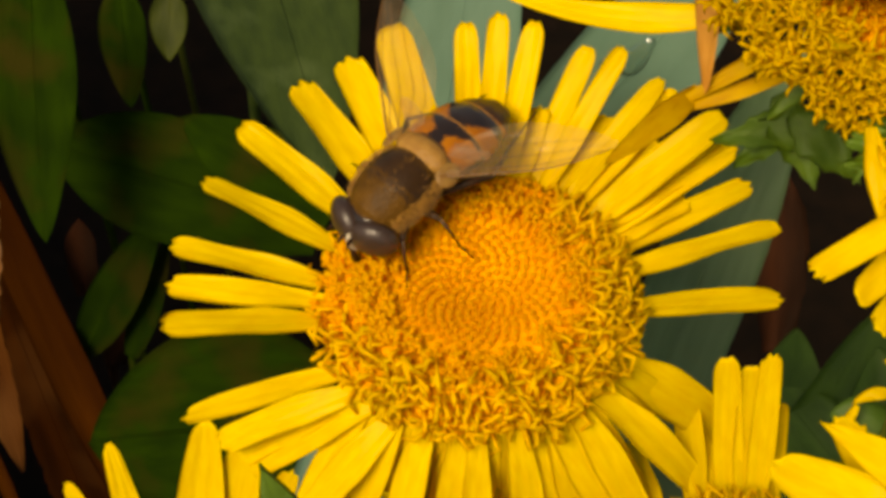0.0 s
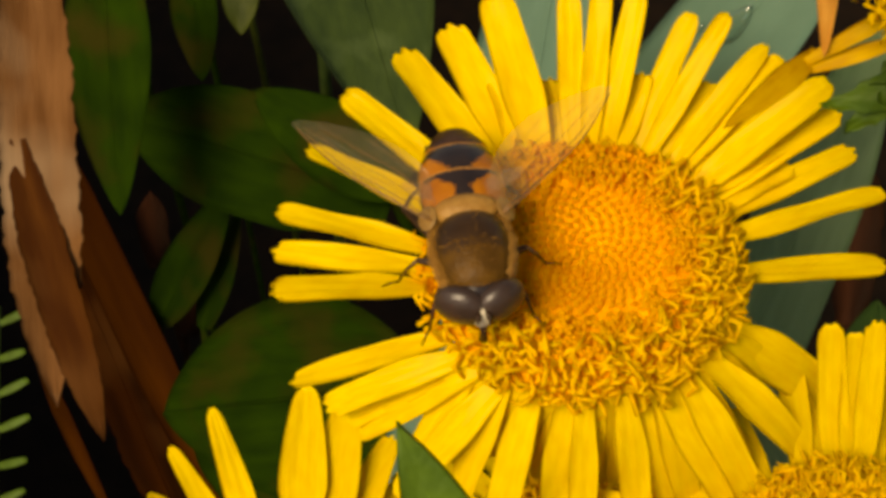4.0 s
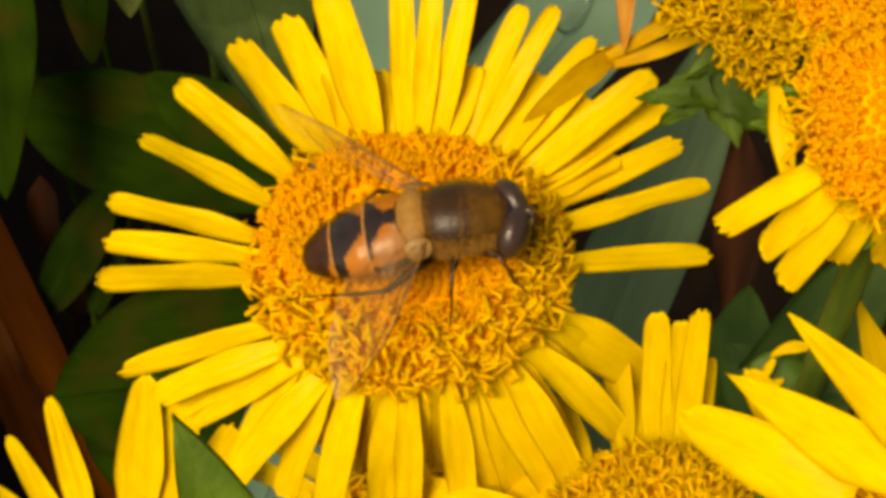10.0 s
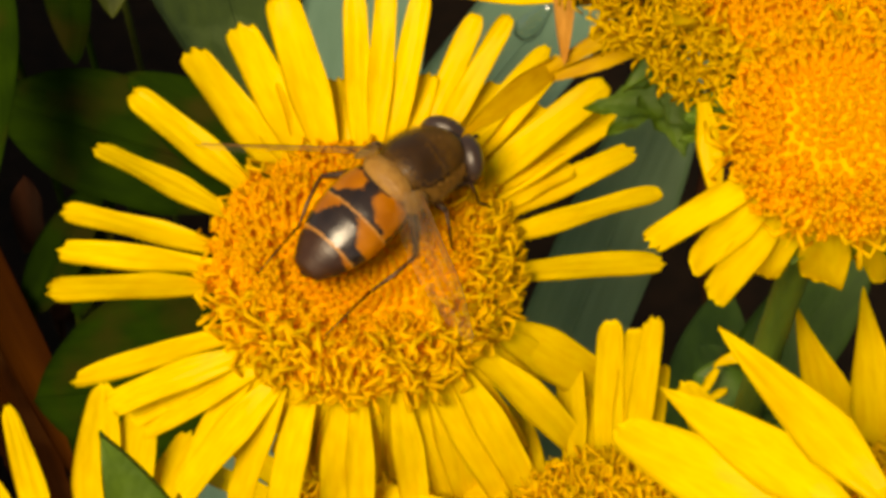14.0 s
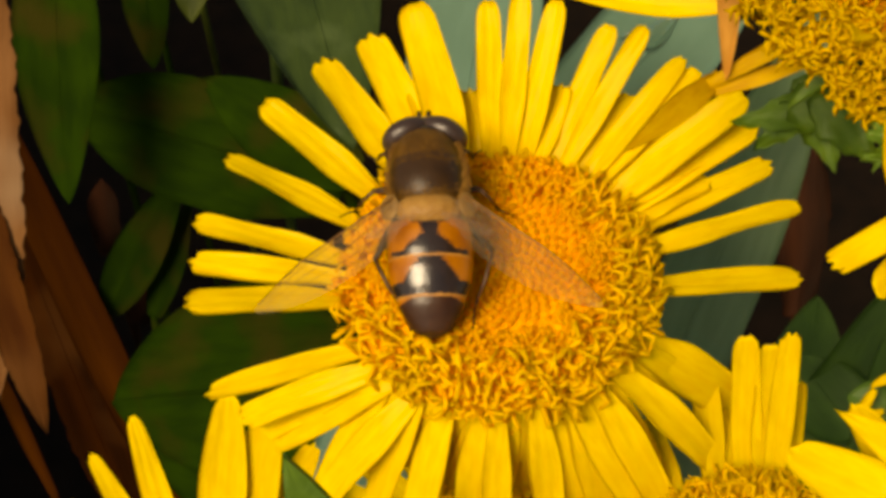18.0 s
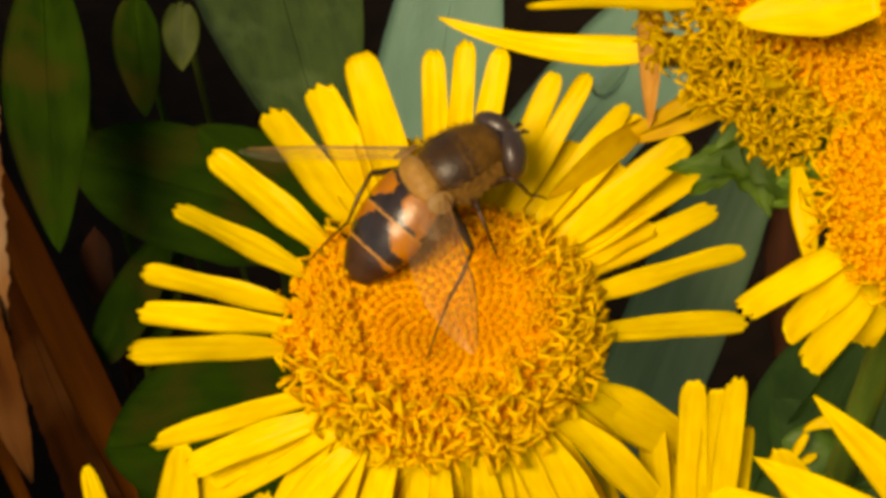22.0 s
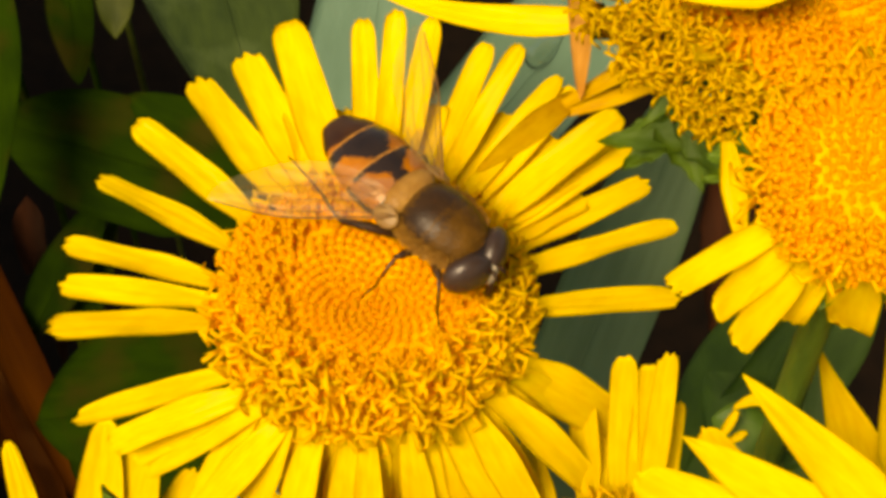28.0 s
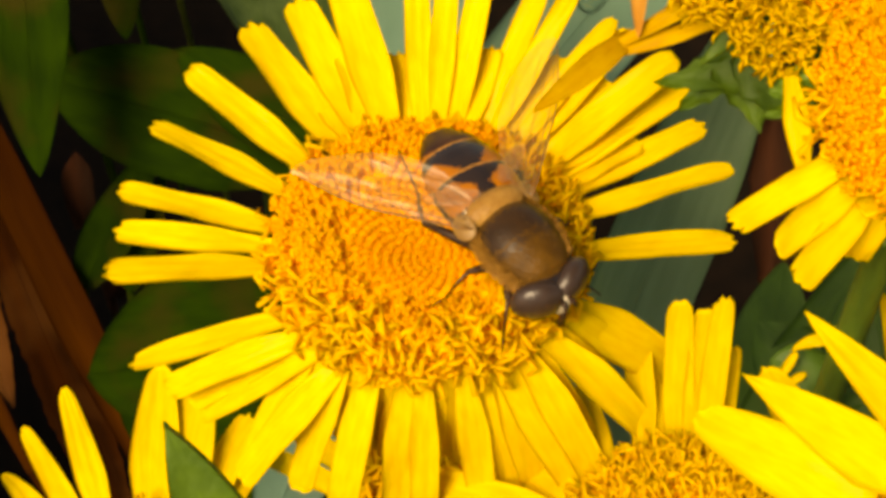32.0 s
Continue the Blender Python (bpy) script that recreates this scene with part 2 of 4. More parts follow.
# ---- mesh helpers (millimetres) ----
def mm(x, y, z):
    """A place in the plan, in millimetres from the big flower's foot of the disc, as metres in the world."""
    return Vector((x * MM, y * MM, z * MM + HEAD))


def mesh(name, verts, faces, mat, smooth=True):
    me = bpy.data.meshes.new(name)
    me.from_pydata([tuple(v) for v in verts], [], faces)
    for m in (mat if isinstance(mat, (list, tuple)) else [mat]):
        me.materials.append(m)
    if smooth:
        me.polygons.foreach_set("use_smooth", [True] * len(me.polygons))
    me.update()
    return me


def part(name, me, parent, label="", m=None):
    ob = new(name, me)
    ob.parent = parent
    if m is not None:
        ob.matrix_local = m
    return tagged(ob, label=label) if label else ob


def thing(name, label, category, place=(0, 0, 0), group="", kind="", data=None):
    ob = new(name, data)
    ob.location = mm(*place)
    return tagged(ob, label=label, category=category, group=group, kind=kind)


def tube(path, radii, sides=8, caps=True):
    """Verts and faces of a tube along a path, in metres."""
    vs, fs = [], []
    n = len(path)
    up = Vector((0, 0, 1))
    for i, p in enumerate(path):
        d = (path[min(i + 1, n - 1)] - path[max(i - 1, 0)]).normalized()
        ref = up if abs(d.z) < 0.9 else Vector((1, 0, 0))
        a = d.cross(ref).normalized()
        b = a.cross(d)
        for k in range(sides):
            w = 2 * math.pi * k / sides
            vs.append(p + (a * math.cos(w) + b * math.sin(w)) * radii[i])
    for i in range(n - 1):
        for k in range(sides):
            q = (k + 1) % sides
            fs.append((i * sides + k, i * sides + q, (i + 1) * sides + q, (i + 1) * sides + k))
    if caps:
        fs.append(tuple(range(sides))[::-1])
        fs.append(tuple((n - 1) * sides + k for k in range(sides)))
    return vs, fs


def join(*pieces):
    vs, fs = [], []
    for v, f in pieces:
        o = len(vs)
        vs += list(v)
        fs += [tuple(i + o for i in q) for q in f]
    return vs, fs


def blade(length, width, profile, bend=0.0, rise=0.0, cup=0.0, grooves=0.0, twist=0.0, rows=14, cols=8, thick=0.12, notch=0.0, wave=0.0, seed=0):
    """A petal or leaf along +x from the origin, its face up, in millimetres: profile(u) is the half width from 0 to 1.
    bend: radians by which its direction falls along the way; cup: how far the edges lift; notch: depth of the teeth of its tip."""
    rnd = random.Random(seed)
    ph = rnd.uniform(0, 6.28)
    top, pos, ang = [], Vector((0, 0, 0)), rise
    step = length / rows
    for i in range(rows + 1):
        u = i / rows
        hw = profile(u) * width / 2
        d, nrm = Vector((math.cos(ang), 0, math.sin(ang))), Vector((-math.sin(ang), 0, math.cos(ang)))
        roll = twist * u
        side = Vector((0, 1, 0)) * math.cos(roll) + nrm * math.sin(roll)
        face = nrm * math.cos(roll) - Vector((0, 1, 0)) * math.sin(roll)
        for j in range(cols + 1):
            s = 2 * j / cols - 1
            lift = cup * hw * s * s + grooves * math.cos((s + 0.25 * math.sin(ph)) * math.pi * (2.0 + 1.2 * math.cos(ph))) * min(1, 6 * u) + wave * math.sin(u * 9 + ph + s * 2) * abs(s)
            tip = 0.0
            if i == rows and notch:
                tip = -notch * (0.5 + 0.5 * math.cos(s * math.pi * 1.7 + ph)) - notch * 0.9 * abs(s) ** 3
            top.append((pos + side * (hw * s) + face * lift + d * tip) * MM)
        pos = pos + d * step
        ang -= bend / rows
    w = cols + 1
    n = len(top)
    # the underside follows the upper face at the petal's thickness
    vs = list(top)
    for i in range(rows + 1):
        a0 = rise - bend * i / rows
        nrm = Vector((-math.sin(a0), 0, math.cos(a0)))
        for j in range(w):
            vs.append(top[i * w + j] - nrm * thick * MM)
    fs = []
    for i in range(rows):
        for j in range(cols):
            a = i * w + j
            fs.append((a, a + w, a + w + 1, a + 1)[::-1])
            fs.append((n + a, n + a + w, n + a + w + 1, n + a + 1))
    rim = [j for j in range(w)] + [i * w + cols for i in range(1, rows + 1)] + [rows * w + j for j in range(cols - 1, -1, -1)] + [i * w for i in range(rows - 1, 0, -1)]
    for k in range(len(rim)):
        a, b = rim[k], rim[(k + 1) % len(rim)]
        fs.append((a, b, n + b, n + a))
    return vs, fs


def petal_profile(u):
    return min(1.0, 0.55 + 1.2 * u) * (1 - 0.28 * max(0.0, u - 0.45)) * math.sqrt(max(0.3, 1 - max(0.0, (u - 0.88) / 0.15) ** 2))


def slender_profile(u):
    return min(1.0, 0.5 + 1.4 * u) * (1 - 0.85 * max(0.0, (u - 0.4) / 0.6) ** 1.5) * math.sqrt(max(0.05, 1 - max(0.0, (u - 0.92) / 0.1) ** 2))


def tapered_profile(u):
    return min(1.0, 0.5 + 1.4 * u) * (1 - 0.55 * max(0.0, (u - 0.4) / 0.6) ** 1.5) * math.sqrt(max(0.12, 1 - max(0.0, (u - 0.88) / 0.14) ** 2))


def pointed_profile(u):
    return min(1.0, 0.3 + 2.2 * u) * max(0.03, 1 - max(0.0, (u - 0.25) / 0.75) ** 1.6)


def bract_profile(u):
    """A pointed bract with a few uneven teeth."""
    return max(0.02, pointed_profile(u) * (1 + 0.13 * math.sin(u * 23) + 0.08 * math.sin(u * 51 + 1)))


def leaf_profile(u):
    return max(0.02, math.sin(math.pi * (0.06 + 0.94 * u) ** 0.8) ** 0.75)


def strap_profile(u):
    return min(1.0, 0.5 + 1.6 * u) * max(0.03, 1 - max(0.0, (u - 0.55) / 0.45) ** 2.2)


def ragged_profile(u):
    """A torn strap edge."""
    return strap_profile(u) * (1 + 0.03 * math.sin(u * 61) + 0.03 * math.sin(u * 143 + 1) + 0.02 * math.sin(u * 260))


def frame_to(p, direction, across):
    """The pose at p (metres) whose x runs along direction and whose y lies as near as may be to across."""
    x = Vector(direction).normalized()
    y = (Vector(across) - x * x.dot(Vector(across))).normalized()
    z = x.cross(y)
    return Matrix.Translation(p) @ Matrix((x, y, z)).transposed().to_4x4()


def floret_mesh(name, h, r, spread, curl, mat, seed, lobes=5, lobe=0.42):
    """A small tube floret with turned-out lobes and a style, upright at the origin, in millimetres."""
    rnd = random.Random(seed)
    pieces = [tube([Vector((0, 0, -0.3)) * MM, Vector((0, 0, h * 0.55)) * MM, Vector((0.03, 0, h)) * MM], [r * 0.6 * MM, r * 0.8 * MM, r * MM], 6)]
    for k in range(lobes):
        a = 2 * math.pi * k / lobes + rnd.uniform(-0.3, 0.3)
        o = Vector((math.cos(a), math.sin(a), 0))
        l = spread * rnd.uniform(0.7, 1.25)
        c = curl * rnd.uniform(0.5, 1.4)
        p0 = (o * r * 0.8 + Vector((0, 0, h * 0.93))) * MM
        p1 = (o * (r + l * 0.5) + Vector((0, 0, h + l * 0.5))) * MM
        p2 = (o * (r + l) + Vector((0, 0, h + l * 0.5 - c * l))) * MM
        pieces.append(tube([p0, p1, p2], [r * lobe * MM, r * lobe * 0.92 * MM, r * lobe * 0.55 * MM], 5))
    if rnd.random() < 0.6:
        pieces.append(tube([Vector((0, 0, h)) * MM, Vector((rnd.uniform(-.2, .2), rnd.uniform(-.2, .2), h + spread)) * MM], [r * 0.3 * MM, r * 0.14 * MM], 4))
    return mesh(name, *join(*pieces), mat)


OUTER = [floret_mesh("outer_floret", 1.05, 0.29, 1.35, 0.9, ANTHER, s, 3, 0.55) for s in range(8)]
MIDDLE = [floret_mesh("middle_floret", 1.4, 0.25, 0.1, -0.6, FLORET, 20 + s, 4, 0.6) for s in range(4)]
INNER = [floret_mesh("inner_floret", 0.55, 0.2, 0.05, 0.0, FLORET, 40 + s) for s in range(3)]
FADED = [floret_mesh("faded_floret", 1.3, 0.2, 0.75, 0.5, OLIVE, 60 + s, 3, 0.5) for s in range(6)]


def dome(r, u, height, dimple):
    """Height of the disc's face at u times its radius."""
    return height * (1 - u ** 3.2) - dimple * math.exp(-(u / 0.45) ** 2)


def disc_mesh(R, height, dimple, depth):
    vs, fs, rings, sides = [], [], 16, 40
    for i in range(rings + 1):
        u = i / rings
        for k in range(sides):
            a = 2 * math.pi * k / sides
            vs.append(Vector((math.cos(a) * R * max(u, 0.01), math.sin(a) * R * max(u, 0.01), dome(R, u, height, dimple))) * MM)
    for q in (0.3, 0.7, 1.0):
        for k in range(sides):
            a = 2 * math.pi * k / sides
            rr = R * (1 - 0.55 * q * q)
            vs.append(Vector((math.cos(a) * rr, math.sin(a) * rr, -depth * q)) * MM)
    for i in range(rings + 3):
        for k in range(sides):
            j = (k + 1) % sides
            fs.append((i * sides + k, (i + 1) * sides + k, (i + 1) * sides + j, i * sides + j))
    return mesh("disc", vs, fs, CORE)


def flower(name, label, place, normal, R, petals, height=1.6, dimple=0.7, count=420, singles=300, faded=0.0, stem_to=None, turn=0.0, group="flowers", petal_mat=None,
           outer=0.76, bracts=14, seed=1, profile=None, size=1.0, root_at=0.89, faded_side=None, stalk=1.0, lean=(0, 0, 0), skirt=None, tubes_behind=False, sparse=0.0):
    """A flower head on its stem. petals: rows of (azimuth, twist, elevation, length, width) in the head's own space, with an optional material and bend."""
    rnd = random.Random(seed)
    root = thing(name, label, "flower", place, group)
    nrm = Vector(normal).normalized()
    tilt = frame_to(Vector((0, 0, 0)), nrm.cross(Vector((0, 1, 0))).cross(nrm) if abs(nrm.y) > 0.99 else Vector((0, 1, 0)).cross(nrm), nrm.cross(Vector((0, 1, 0)).cross(nrm)))
    tilt = tilt @ Matrix.Rotation(radians(turn), 4, "Z")
    part("disc", disc_mesh(R, height, dimple, 2.0), root, "domed orange centre", tilt)
    rest = []
    golden = math.pi * (3 - math.sqrt(5))
    order = []
    for i in range(count):
        u = math.sqrt((i + 0.5) / count)
        a = i * golden
        x, y, z = math.cos(a) * R * u, math.sin(a) * R * u, dome(R, u, height, dimple)
        e = 0.03
        slope = (dome(R, min(1, u + e), height, dimple) - dome(R, max(0, u - e), height, dimple)) / (R * 2 * e)
        if u > 0.93:
            slope = -1.5
        up = Vector((-slope * math.cos(a), -slope * math.sin(a), 1)).normalized()
        if 0.5 < u < outer + 0.1:      # the open tubes lean outwards
            up += Vector((math.cos(a), math.sin(a), 0)) * 0.5
        up = (up + Vector((rnd.gauss(0, 1), rnd.gauss(0, 1), 0)) * (0.3 if u > outer else 0.1 if u > 0.46 else 0.02)).normalized()
        old = 0.0
        if faded_side is not None and u > 0.9 + rnd.uniform(-0.05, 0.1) and math.cos(a - radians(faded_side)) > 0.62 + rnd.uniform(-0.15, 0.15):
            old = faded
        if tubes_behind and u > outer - 0.1 and math.cos(a - 2.2) > 0.2 + rnd.uniform(-0.25, 0.25):
            me = rnd.choice(MIDDLE if u < 0.985 else OUTER)
        elif u > outer + rnd.uniform(-0.06, 0.06):
            me = rnd.choice(FADED if rnd.random() < old else OUTER)
        elif u > 0.54 + rnd.uniform(-0.04, 0.04):
            me = rnd.choice(FADED if rnd.random() < old else MIDDLE)
        else:
            me = rnd.choice(INNER)
        if me in OUTER and u < 0.985 and rnd.random() < sparse or me in MIDDLE and rnd.random() < sparse * 0.5:
            continue
        s = (rnd.uniform(0.85, 1.2) if me not in INNER else rnd.uniform(0.97, 1.05)) * size * (1 + 0.45 * sparse if me not in INNER else 1)
        m = tilt @ Matrix.Translation((Vector((x, y, z)) - up * ((0.4 + 0.6 * sparse) if me not in INNER else 0.12)) * MM) @ up.to_track_quat("Z", "Y").to_matrix().to_4x4() @ Matrix.Rotation(rnd.uniform(0, 6.28), 4, "Z") @ Matrix.Scale(s, 4)
        order.append((u, me, m))
    if skirt:       # spent florets hanging over the rim, from one bearing to another
        for i in range(skirt[2]):
            u, a = 0.97 + 0.3 * rnd.random() ** 1.2, radians(rnd.uniform(skirt[0], skirt[1]))
            p = Vector((math.cos(a) * R * u, math.sin(a) * R * u, 0.7 - 5.0 * (u - 0.9) + rnd.uniform(-0.4, 0.4)))
            up = Vector((math.cos(a) * 1.1 + rnd.gauss(0, 0.45), math.sin(a) * 1.1 + rnd.gauss(0, 0.45), 0.9 + rnd.gauss(0, 0.4))).normalized()
            m = tilt @ Matrix.Translation((p - up * 0.4) * MM) @ up.to_track_quat("Z", "Y").to_matrix().to_4x4() @ Matrix.Rotation(rnd.uniform(0, 6.28), 4, "Z") @ Matrix.Scale(rnd.uniform(0.55, 0.95), 4)
            order.append((1.0 + u, rnd.choice(FADED), m))
    order.sort(key=lambda r: -r[0])
    for u, me, m in order[:singles]:
        part("floret", me, root, "", m)
    for u, me, m in order[singles:]:
        rest.append((m, me))
    if rest:
        vs, fs, mats, idx = [], [], [], []
        for m, me in rest:
            o = len(vs)
            vs += [m @ v.co for v in me.vertices]
            fs += [tuple(k + o for k in p.vertices) for p in me.polygons]
            if me.materials[0] not in mats:
                mats.append(me.materials[0])
            idx += [mats.index(me.materials[0])] * len(me.polygons)
        me = mesh("floret_mass", vs, fs, mats)
        me.polygons.foreach_set("material_index", idx)
        tagged(part("floret_mass", me, root), label="packed orange inner florets", kind="stuff")
    for k, row in enumerate(petals):
        az, tw, el, ln, wd = row[:5]
        mat = row[5] if len(row) > 5 and row[5] else (petal_mat or PETAL)
        bend = row[6] if len(row) > 6 else (0.5 if el < -20 else 0.12)
        a = radians(az)
        base = Vector((math.cos(a) * R * root_at, math.sin(a) * R * root_at, -0.1 - 0.22 * (k % 3)))
        d = Vector((math.cos(radians(az + tw)) * math.cos(radians(el)), math.sin(radians(az + tw)) * math.cos(radians(el)), math.sin(radians(el))))
        across = Vector((-math.sin(a), math.cos(a), 0))
        vs, fs = blade(ln * 1.03, wd * rnd.uniform(1.0, 1.18), profile or petal_profile, bend, bend / 2, rnd.uniform(0.04, 0.2), rnd.uniform(0.006, 0.026), rnd.uniform(-0.35, 0.35), 20, 12, 0.1, rnd.choice((0.05, 0.1, 0.18, 0.32)), 0.1, seed * 100 + k)
        part("petal", mesh("petal", vs, fs, mat), root, "", tilt @ frame_to(base * MM, d, across))
    for k in range(bracts):
        a = 2 * math.pi * (k + 0.5) / bracts
        base = Vector((math.cos(a) * R * 0.6, math.sin(a) * R * 0.6, -1.7))
        d = Vector((math.cos(a), math.sin(a), rnd.uniform(-1.0, -0.6)))
        vs, fs = blade(R * 0.62, 1.6, pointed_profile, rnd.uniform(0.0, 0.9), 0.2, 0.2, 0.0, 0, 6, 4, 0.2, 0, 0.05, k)
        part("bract", mesh("bract", vs, fs, BRACT), root, "", tilt @ frame_to(base * MM, d, Vector((-math.sin(a), math.cos(a), 0))))
    if stem_to is not None:
        p0, p3 = tilt @ Vector((0, 0, -1.8 * MM)), mm(*stem_to) - root.location
        p1 = p0 - tilt.to_3x3() @ Vector((0, 0, 1)) * 0.014 + Vector(lean) * MM
        path = []
        for i in range(15):
            u = i / 14
            path.append(p0 * (1 - u) ** 2 + p1 * 2 * u * (1 - u) + p3 * u * u)
        radii = [stalk * (1.0 + 0.5 * i / 14 + (0.9 if i == 0 else 0)) * MM for i in range(15)]
        part("stem", mesh("stem", *tube(path, radii, 10), STEM), root, "green stem")
    return root


# ---- ground ----
def ground():
    vs, fs, n = [], [], 60
    half = 60.0
    grid = []
    for i in range(n + 1):
        s = 2 * i / n - 1
        grid.append(math.copysign(abs(s) ** 5, s) * half)
    for y in grid:
        for x in grid:
            near = max(0.0, 1 - math.hypot(x, y) / 1.0)
            vs.append((x, y + 0.1, 0.012 * near * noise.noise(Vector((x * 18, y * 18, 0)))))
    for i in range(n):
        for j in range(n):
            a = i * (n + 1) + j
            fs.append((a, a + 1, a + n + 2, a + n + 1))
    tagged(new("ground", mesh("ground", vs, fs, SOIL)), label="soil under the plants, coloured near black for shade", category="ground", kind="structure")


ground()


# ---- leaves behind the flowers ----
def leaf(label, base, tip, width, mat, face=(0, -0.5, 0.85), profile=leaf_profile, bend=0.3, cup=0.12, wave=0.6, seed=1, midrib=True, name="leaf", stalk=True, group="leaves", thick=0.35, fold=0.0, rows=28, foot_x=0.0):
    """A leaf from base to tip (plan millimetres), its face turned towards the given side, with a midrib and a stalk to the ground."""
    b, t = mm(*base), mm(*tip)
    length = (t - b).length / MM
    root = thing(name, label, "leaf", base, group)
    d = (t - b).normalized()
    across = Vector(face).normalized().cross(d)
    m = frame_to(Vector((0, 0, 0)), d, across)
    vs, fs = blade(length * (1 + bend * bend / 24), width, profile, bend, bend / 2, cup, 0.0, fold, rows, 12, thick, 0, wave, seed)
    part("blade", mesh("blade", vs, fs, mat), root, "", m)
    if midrib:
        path, rad, ang, pos = [], [], bend / 2, Vector((0, 0, 0))
        for i in range(25):
            path.append((pos + Vector((-math.sin(ang), 0, math.cos(ang))) * (-thick * 0.2)) * MM)
            rad.append((width * 0.022 * (1 - i / 26) + 0.05) * MM)
            pos += Vector((math.cos(ang), 0, math.sin(ang))) * length / 24
            ang -= bend / 24
        part("midrib", mesh("midrib", *tube(path, rad, 6), mat), root, "raised paler midrib", m)
    if stalk:
        foot = Vector((b.x + d.x * -0.03 + foot_x * MM, b.y + 0.02, -0.005)) - root.location
        path = [Vector((0, 0, 0)) + (foot - Vector((0, 0, 0))) * (i / 8) - d * 0.01 * math.sin(math.pi * i / 8) for i in range(9)]
        part("stalk", mesh("stalk", *tube(path, [width * 0.025 * MM + 0.0006] * 9, 7), mat), root)
    return root

def ellipsoid(c, h, nu=20, nv=28, squash=None):
    vs, fs = [], []
    for i in range(nu + 1):
        a = math.pi * i / nu
        for k in range(nv):
            b = 2 * math.pi * k / nv
            p = Vector((math.cos(a), math.sin(a) * math.cos(b), math.sin(a) * math.sin(b)))
            if squash:
                p = squash(p)
            vs.append(Vector((c[0] + h[0] * p.x, c[1] + h[1] * p.y, c[2] + h[2] * p.z)) * MM)
    for i in range(nu):
        for k in range(nv):
            j = (k + 1) % nv
            fs.append((i * nv + k, i * nv + j, (i + 1) * nv + j, (i + 1) * nv + k))
    return vs, fs


UP = (0, -0.62, 0.78)
leaf("broad blue-green leaf with a pale bloom behind the flower", (-6.0, 19.8, -52.9), (3.8, 49.5, 2.0), 10.6, LEAF_PALE, UP, strap_profile, 0.25, 0.1, 0.2, 3, group="blue-green leaves")
leaf("broad blue-green leaf with water drops", (1.6, 21.6, -19.8), (20.1, 27.3, 8.5), 8.5, LEAF_PALE, UP, strap_profile, 0.2, 0.08, 0.2, 4, group="blue-green leaves")
leaf("long blue-green strap leaf with a pale edge", (9.7, 8.1, -50.5), (30.1, 46.3, -19.4), 8.6, LEAF_BLUE, UP, strap_profile, 0.15, 0.1, 0.15, 24, group="blue-green leaves")
leaf("blue-green leaf low under the flower", (-11.7, 7.8, -44.4), (-4.8, 18.5, -30.6), 8.0, LEAF_PALE, UP, strap_profile, 0.2, 0.1, 0.2, 33, group="blue-green leaves")
leaf("blue-green leaf low beside the upright petals", (16.2, -1.1, -30.0), (10.6, 14.7, -23.6), 7.5, LEAF_BLUE, UP, strap_profile, 0.2, 0.1, 0.2, 34, group="blue-green leaves")
leaf("large grey-green leaf with a pale midrib", (-36.9, 179.3, -105.4), (-16.0, 100.4, -104.0), 27.2, LEAF_MID, (0, -0.3, 0.9), leaf_profile, 0.3, 0.15, 0.8, 5)
# LEAF_DARK leaves: much of their shade is in the colour
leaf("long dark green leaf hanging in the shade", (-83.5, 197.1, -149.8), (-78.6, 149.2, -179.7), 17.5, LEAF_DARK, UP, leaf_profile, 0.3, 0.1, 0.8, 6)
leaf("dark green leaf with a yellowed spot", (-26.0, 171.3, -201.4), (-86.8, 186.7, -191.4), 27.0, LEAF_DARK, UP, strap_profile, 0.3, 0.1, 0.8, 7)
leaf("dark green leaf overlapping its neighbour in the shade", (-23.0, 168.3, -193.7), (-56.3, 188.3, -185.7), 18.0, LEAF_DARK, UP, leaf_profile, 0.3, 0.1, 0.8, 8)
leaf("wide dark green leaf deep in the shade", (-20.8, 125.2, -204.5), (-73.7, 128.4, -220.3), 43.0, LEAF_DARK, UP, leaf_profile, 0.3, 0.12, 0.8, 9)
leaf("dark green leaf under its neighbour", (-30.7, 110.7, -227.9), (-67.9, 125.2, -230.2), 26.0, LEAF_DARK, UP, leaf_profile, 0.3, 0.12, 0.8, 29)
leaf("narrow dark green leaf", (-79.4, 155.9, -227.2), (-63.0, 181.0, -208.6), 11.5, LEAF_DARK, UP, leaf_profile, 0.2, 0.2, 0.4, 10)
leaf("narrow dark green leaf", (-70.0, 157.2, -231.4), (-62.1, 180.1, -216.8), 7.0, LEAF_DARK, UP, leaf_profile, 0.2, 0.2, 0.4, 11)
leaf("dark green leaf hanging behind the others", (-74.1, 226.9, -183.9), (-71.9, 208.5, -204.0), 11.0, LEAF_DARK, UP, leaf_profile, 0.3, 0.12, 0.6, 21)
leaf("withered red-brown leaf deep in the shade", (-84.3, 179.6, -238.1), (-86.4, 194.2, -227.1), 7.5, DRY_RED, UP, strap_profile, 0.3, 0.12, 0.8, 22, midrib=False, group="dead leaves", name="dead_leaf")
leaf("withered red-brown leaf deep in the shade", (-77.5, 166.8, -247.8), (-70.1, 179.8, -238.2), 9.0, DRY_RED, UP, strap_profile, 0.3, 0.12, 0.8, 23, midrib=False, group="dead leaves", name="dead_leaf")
leaf("dark green leaf behind the upright petals", (39.3, 45.1, -104.0), (46.1, 70.5, -98.2), 11.5, LEAF_GREEN, UP, leaf_profile, 0.3, 0.15, 0.5, 25)
